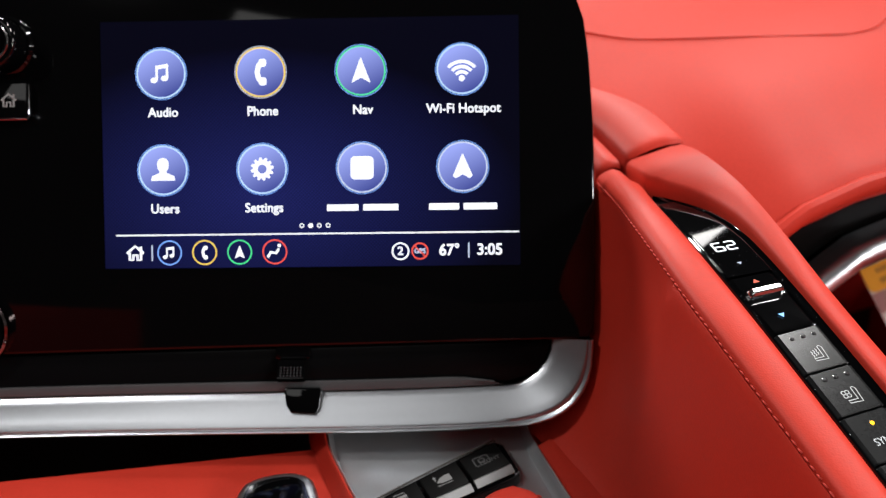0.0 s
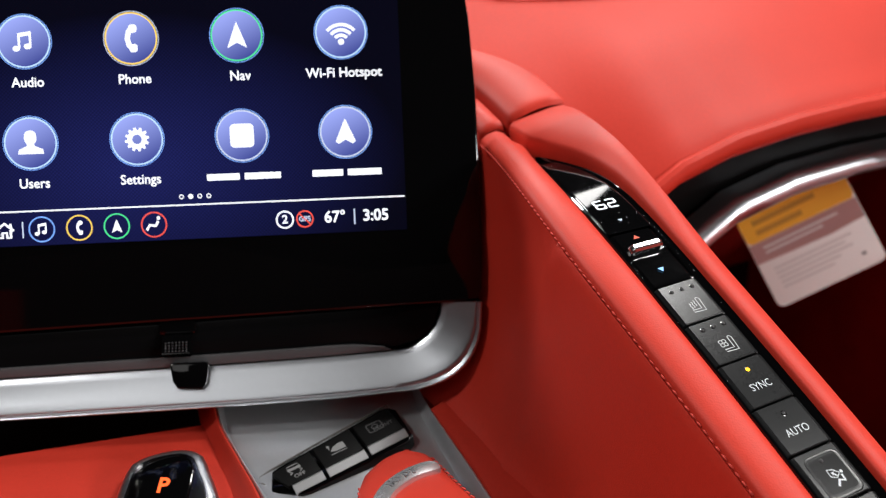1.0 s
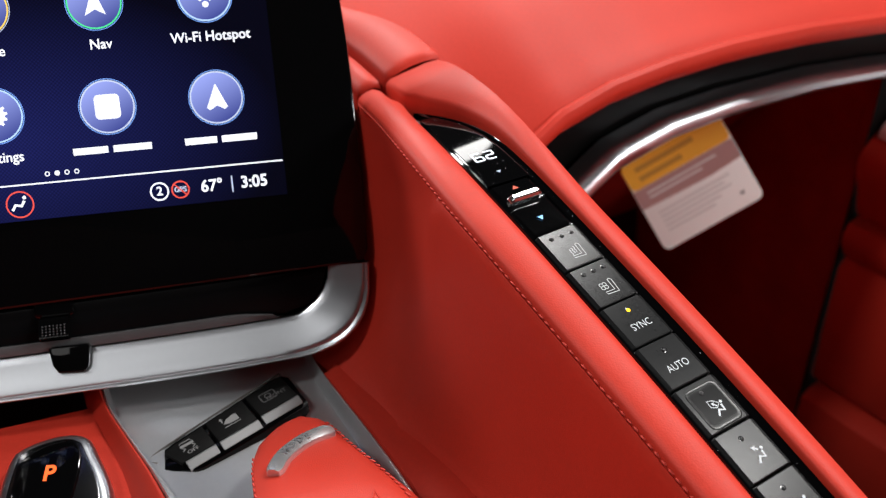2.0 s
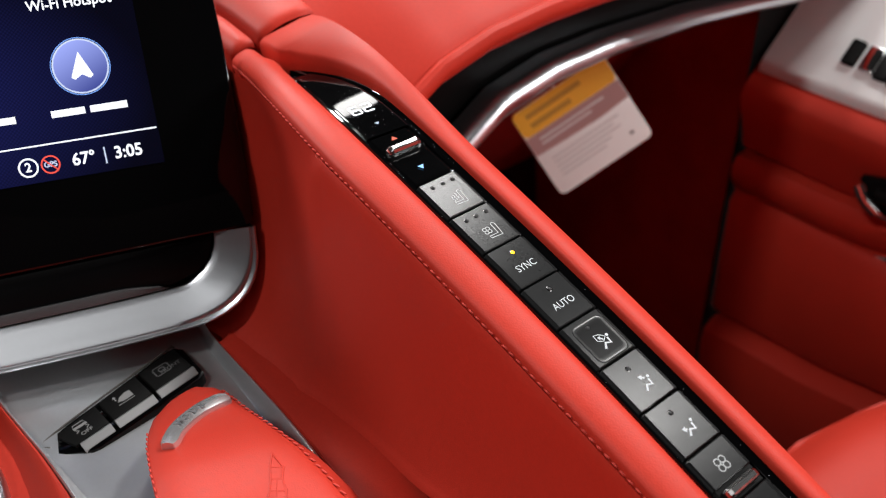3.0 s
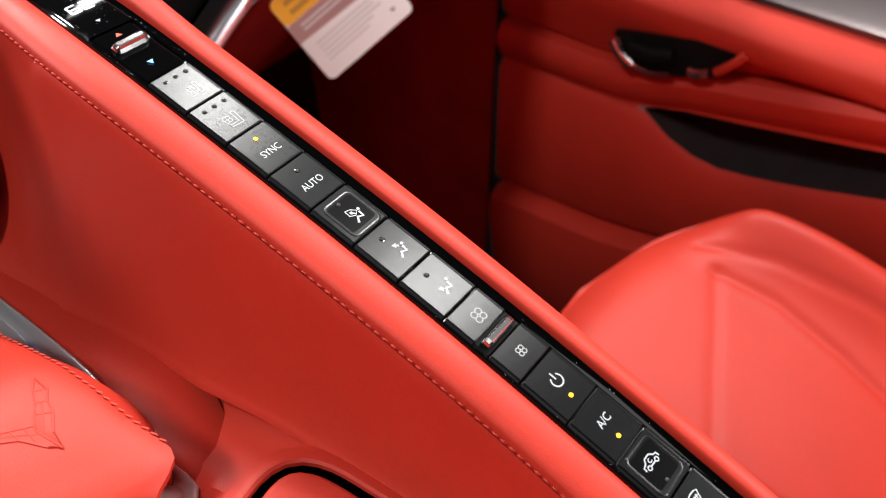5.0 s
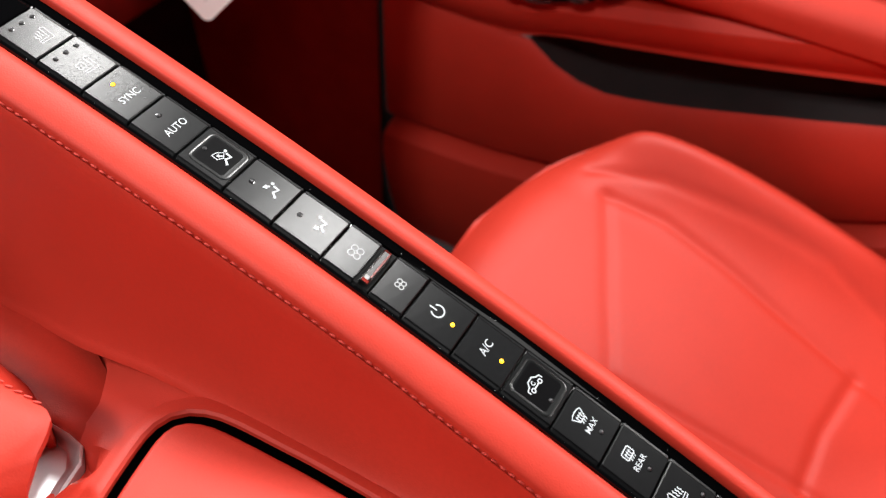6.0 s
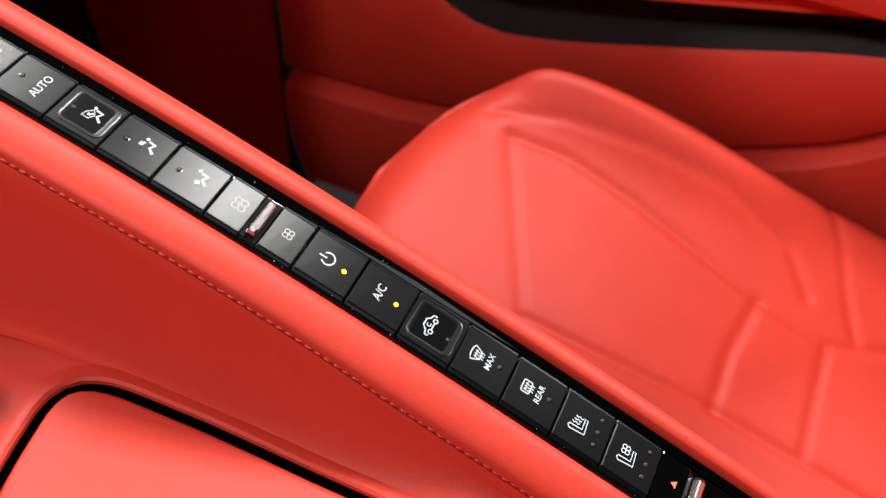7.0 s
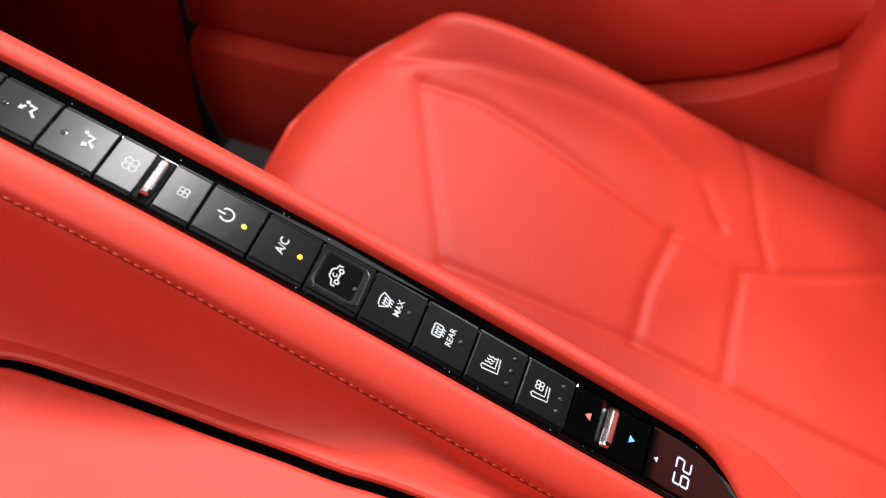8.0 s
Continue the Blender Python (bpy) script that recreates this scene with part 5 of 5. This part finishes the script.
for f, k, mat in ((0.332, 0.34, MATT), (0.318, 0.33, CHROME), (0.306, 0.31, MATT), (0.294, 0.29, MATT)):
    m = axes(on_armrest(k, f, 0.004), CAR.to_3x3() @ Vector((0, -1, 0)), CAR.to_3x3() @ Vector((-0.68, 0, 0.73)))
    part("window_switch", plate([(x / 1000, y / 1000) for x, y in rounded(-5.5, -10, 5.5, 10, 2)], m, -0.002, 0.004, 0.0015), mat, door, "window switch")


def lower(f):
    e = rise(f)
    return [(0.752, 0.648 + e), (0.742, 0.643 + e), (0.7255, 0.640 + e), (0.7205, 0.632 + e), (0.7215, 0.622 + e), (0.727, 0.612 + e), (0.731, 0.6065 + e)]


part("pull_ledge", grid(door_rows(lower, 0.395, -0.7, 40)), LEATHER, door)


def pocket_top(f):
    return along([(-0.3, 0.73), (-0.03, 0.672), (0.105, 0.642), (0.19, 0.626), (0.235, 0.619), (0.255, 0.613), (0.262, 0.606)], f)


def pocket_low(f):
    return along([(-0.3, 0.70), (-0.04, 0.643), (0.037, 0.619), (0.138, 0.59), (0.177, 0.582), (0.202, 0.5785), (0.23, 0.585), (0.25, 0.596), (0.262, 0.606)], f)


part("mid_panel", grid([[car(r, f, z) for r, z in ((0.731, pocket_top(f)), (0.7318, pocket_top(f) + 0.002), (0.731, pocket_top(f) + 0.006))] for f in span(0.32, -0.7, 44)]), LEATHER, door)
part("pocket", grid([[car(r, f, z) for r, z in ((0.7335, pocket_top(f) + 0.001), (0.765, pocket_top(f) - 0.004), (0.765, pocket_low(f) + 0.004), (0.7335, pocket_low(f) - 0.001))] for f in span(0.262, -0.7, 40)]), CARPET, door, "black lined door pocket")


def seam_z(f):
    return along([(-0.4, 0.70), (-0.144, 0.635), (-0.114, 0.607), (-0.066, 0.567), (-0.007, 0.538), (0.05, 0.515), (0.2, 0.49), (0.29, 0.475), (0.4, 0.47)], f)


part("lower_panel", grid([[car(r, f, z) for r, z in ((0.7335, pocket_low(f) if f < 0.262 else 0.606), (0.727, (pocket_low(f) if f < 0.262 else 0.606) - 0.010), (0.728, 0.5 * pocket_low(min(f, 0.262)) + 0.5 * seam_z(f)), (0.731, seam_z(f) + 0.012), (0.736, seam_z(f) + 0.004), (0.75, seam_z(f)))] for f in span(0.395, -0.7, 50)]), LEATHER, door)
part("sill_panel", grid([[car(r, f, z) for r, z in ((0.75, seam_z(f) - 0.003), (0.733, seam_z(f) - 0.006), (0.724, seam_z(f) - 0.012), (0.722, seam_z(f) - 0.03), (0.73, seam_z(f) - 0.08), (0.75, 0.32))] for f in span(0.395, -0.7, 50)]), LEATHER, door)
part("front_edge", grid([[car(r, 0.397, z) for r in (0.722, 0.76, 0.80)] for z in span(0.3, 0.78, 10)]), MATT, door)
BOWL = axes(car(0.7165, 0, 0), CAR.to_3x3() @ Vector((0, 1, 0)), CAR.to_3x3() @ Vector((-1, 0, 0)))
bowl_line = smooth_line([(0.289, -0.673, 0), (0.275, -0.655, 0), (0.255, -0.6515, 0), (0.23, -0.657, 0), (0.205, -0.667, 0), (0.187, -0.689, 0), (0.198, -0.697, 0), (0.235, -0.687, 0), (0.268, -0.679, 0), (0.289, -0.673, 0)], 40)[:-1]
bowl = part("handle_bowl", plate([(p.x, p.y) for p in bowl_line], BOWL, -0.012, 0.0005, 0.0004), MATT, door, "black handle bowl")


def door_bar(name, points, radius, mat, label):
    part(name, tube(smooth_line([car(*p) for p in points], 14), radius, 10), mat, bowl, label)


door_bar("pull_blade", [(0.7135, 0.2865, 0.669), (0.712, 0.279, 0.661), (0.7125, 0.2685, 0.6545)], 0.0052, CHROME, "polished chrome pull blade")
door_bar("lower_bar", [(0.7135, 0.2685, 0.6535), (0.7125, 0.253, 0.6535), (0.713, 0.238, 0.6575)], 0.0024, CHROME, "chrome lower bar")
door_bar("grip", [(0.714, 0.272, 0.668), (0.7125, 0.256, 0.669), (0.714, 0.238, 0.673)], 0.0062, MATT, "black grip")
door_bar("lock_lever", [(0.7135, 0.2245, 0.6655), (0.7125, 0.218, 0.666), (0.7135, 0.2095, 0.6695)], 0.004, CHROME, "chrome lock lever")
door_bar("flap", [(0.7145, 0.205, 0.6715), (0.7125, 0.196, 0.681), (0.7145, 0.187, 0.6915)], 0.0036, LEATHER, "red leather flap")

# ---------------------------------------------------------------- passenger seat
seat = thing("passenger_seat", "red leather sports seat with piped seams", "car seat")


def finer(table):
    """The same table with many more rows on a smooth curve."""
    return [(p.x, p.y) for p in smooth_line([(*q, 0) for q in table], 90)]


def polyline_gap(p, line):
    best = 9.0
    for a, b in zip(line, line[1:]):
        a, b = Vector(a), Vector(b)
        t = min(max((p - a).dot(b - a) / (b - a).length_squared, 0), 1)
        best = min(best, (a + (b - a) * t - p).length)
    return best


SEAMS = [[(0.613, 0.140), (0.620, 0.099), (0.615, 0.05), (0.604, -0.003), (0.594, -0.050), (0.588, -0.10), (0.614, -0.153), (0.64, -0.20)],
         [(0.613, 0.140), (0.577, 0.1215), (0.543, 0.105), (0.518, 0.092), (0.494, 0.080)], [(0.494, 0.080), (0.497, 0.037), (0.503, -0.044), (0.50, -0.15), (0.5, -0.3)],
         [(0.594, -0.050), (0.545, -0.043), (0.503, -0.044)], [(0.588, -0.10), (0.5374, -0.102), (0.508, -0.104)],
         [(0.604, -0.117), (0.63, -0.104), (0.656, -0.092), (0.685, -0.07)], [(0.625, 0.158), (0.643, 0.11), (0.651, 0.05), (0.653, -0.005), (0.641, -0.058), (0.615, -0.08)]]


FRONT = [(0.33, 0.16), (0.40, 0.196), (0.46, 0.207), (0.53, 0.2085), (0.60, 0.1985), (0.65, 0.172), (0.68, 0.135), (0.70, 0.09), (0.712, 0.04), (0.72, 0.03)]


def seat_top(r, f):
    z = 0.549 + 0.26 * f + 0.10 * (r - 0.55)
    rim = 1 - min(max(along(SIDE, f) - r, 0) / 0.045, max(along(FRONT, r) - f, 0) / 0.05 if f > 0.05 else 1, 1)
    z += 0.010 * ease((r - 0.60) / 0.07) + 0.006 * ease((0.49 - r) / 0.08)
    z += 0.016 * math.exp(-((r - 0.668 - 0.012 * ease((0.0 - f) / 0.1)) / 0.021) ** 2) * ease((0.19 - f) / 0.06)
    z -= 0.024 * rim ** 2.2 + 0.04 * ease((0.40 - r) / 0.06) ** 1.5
    p = Vector((r, f))
    for line in SEAMS:
        g = polyline_gap(p, line)
        z -= 0.0016 * math.exp(-(g / 0.0040) ** 2)
    return z


SIDE = [(-0.35, 0.70), (-0.12, 0.695), (-0.05, 0.698), (0.0, 0.712), (0.04, 0.716), (0.10, 0.70), (0.15, 0.672), (0.19, 0.625), (0.21, 0.55)]
NOSE = finer([(-0.35, 0.345), (0.06, 0.345), (0.12, 0.347), (0.16, 0.357), (0.185, 0.385), (0.197, 0.415), (0.204, 0.448), (0.2075, 0.485), (0.209, 0.53)])
SIDE, FRONT = finer(SIDE), finer(FRONT)
rows = []
for i in range(220):
    f = -0.35 + (0.209 + 0.35) * i / 219
    r1 = along(SIDE, f)
    r0 = along(NOSE, f)
    row = [car(r0 - 0.012, f, 0.36), car(r0 - 0.008, f, seat_top(r0, f) - 0.03)]
    for k in range(180):
        r = r0 + (r1 - r0) * k / 179
        row.append(car(r, f, seat_top(r, f)))
    row += [car(r1 + 0.004, f, seat_top(r1, f) - 0.02), car(r1 + 0.002, f, 0.36)]
    rows.append(row)
end = rows[-1]
rows.append([CAR @ (CAR.inverted() @ p + Vector((0, 0.004, -0.02))) for p in end])
rows.append([CAR @ Vector(((CAR.inverted() @ p).x, 0.195, 0.36)) for p in end])
part("cushion", grid(rows), LEATHER, seat)
rows = []
for z, f, r, wr, wf in ((0.47, -0.20, 0.75, 0.045, 0.05), (0.53, -0.19, 0.752, 0.06, 0.06), (0.60, -0.185, 0.757, 0.068, 0.066), (0.70, -0.195, 0.768, 0.07, 0.068), (0.82, -0.22, 0.775, 0.066, 0.066), (0.95, -0.26, 0.775, 0.05, 0.055), (1.05, -0.30, 0.76, 0.02, 0.03)):
    rows.append([car(r + wr * math.copysign(abs(math.cos(t)) ** 0.8, math.cos(t)), f + wf * math.copysign(abs(math.sin(t)) ** 0.8, math.sin(t)), z) for t in (2 * math.pi * k / 32 for k in range(32))])
part("backrest_bolster", grid(rows, True, True), LEATHER, seat)
rows = []
for z, f in ((0.46, -0.36), (0.55, -0.34), (0.7, -0.355), (0.85, -0.395), (0.98, -0.435), (1.06, -0.47)):
    rows.append([car(0.53 + 0.2 * math.copysign(abs(math.cos(t)) ** 0.5, math.cos(t)), f - 0.06 + 0.06 * math.copysign(abs(math.sin(t)) ** 0.6, math.sin(t)), z) for t in (2 * math.pi * k / 40 for k in range(40))])
part("backrest", grid(rows, True, True), LEATHER, seat)
rail = thing("seat_rail", "black seat rail cover on the floor before the seat", "seat rail")
m = axes(car(0.41, 0.255, 0.513), CAR.to_3x3() @ Vector((1, 0.12, 0)), CAR.to_3x3() @ Vector((0, -0.3, 1)))
part("cover", plate([(x / 1000, y / 1000) for x, y in rounded(-70, -40, 80, 30, 14)], m, -0.25, 0.0, 0.012, 3), MATT, rail)
part("bolt", dome(m, 18, -2, 7, 4), CHROME, rail)

# plain walls that close the cabin out of view
bulk = part("bulkhead_rear", grid([[car(r, -0.95, z) for z in (0.22, 0.7, 1.15)] for r in (-1.2, 0.0, 1.0)]), CARPET, kind="structure")
tagged(bulk, "dark rear bulkhead of the cabin", "wall")
side = part("door_driver", grid([[car(-1.05, f, z) for z in (0.22, 0.6, 0.95)] for f in (-0.95, 0.0, 0.9)]), LINING, kind="structure")
tagged(side, "plain dark red driver door panel", "car door")
cowl = part("dash_driver", grid([[car(r, f, z) for f, z in ((0.50, 0.3), (0.50, 0.86), (0.56, 0.92), (0.9, 0.93))] for r in (-1.05, -0.4, 0.0, 0.2)]), MATT, kind="structure")
tagged(cowl, "plain dark dashboard behind the display", "dashboard")
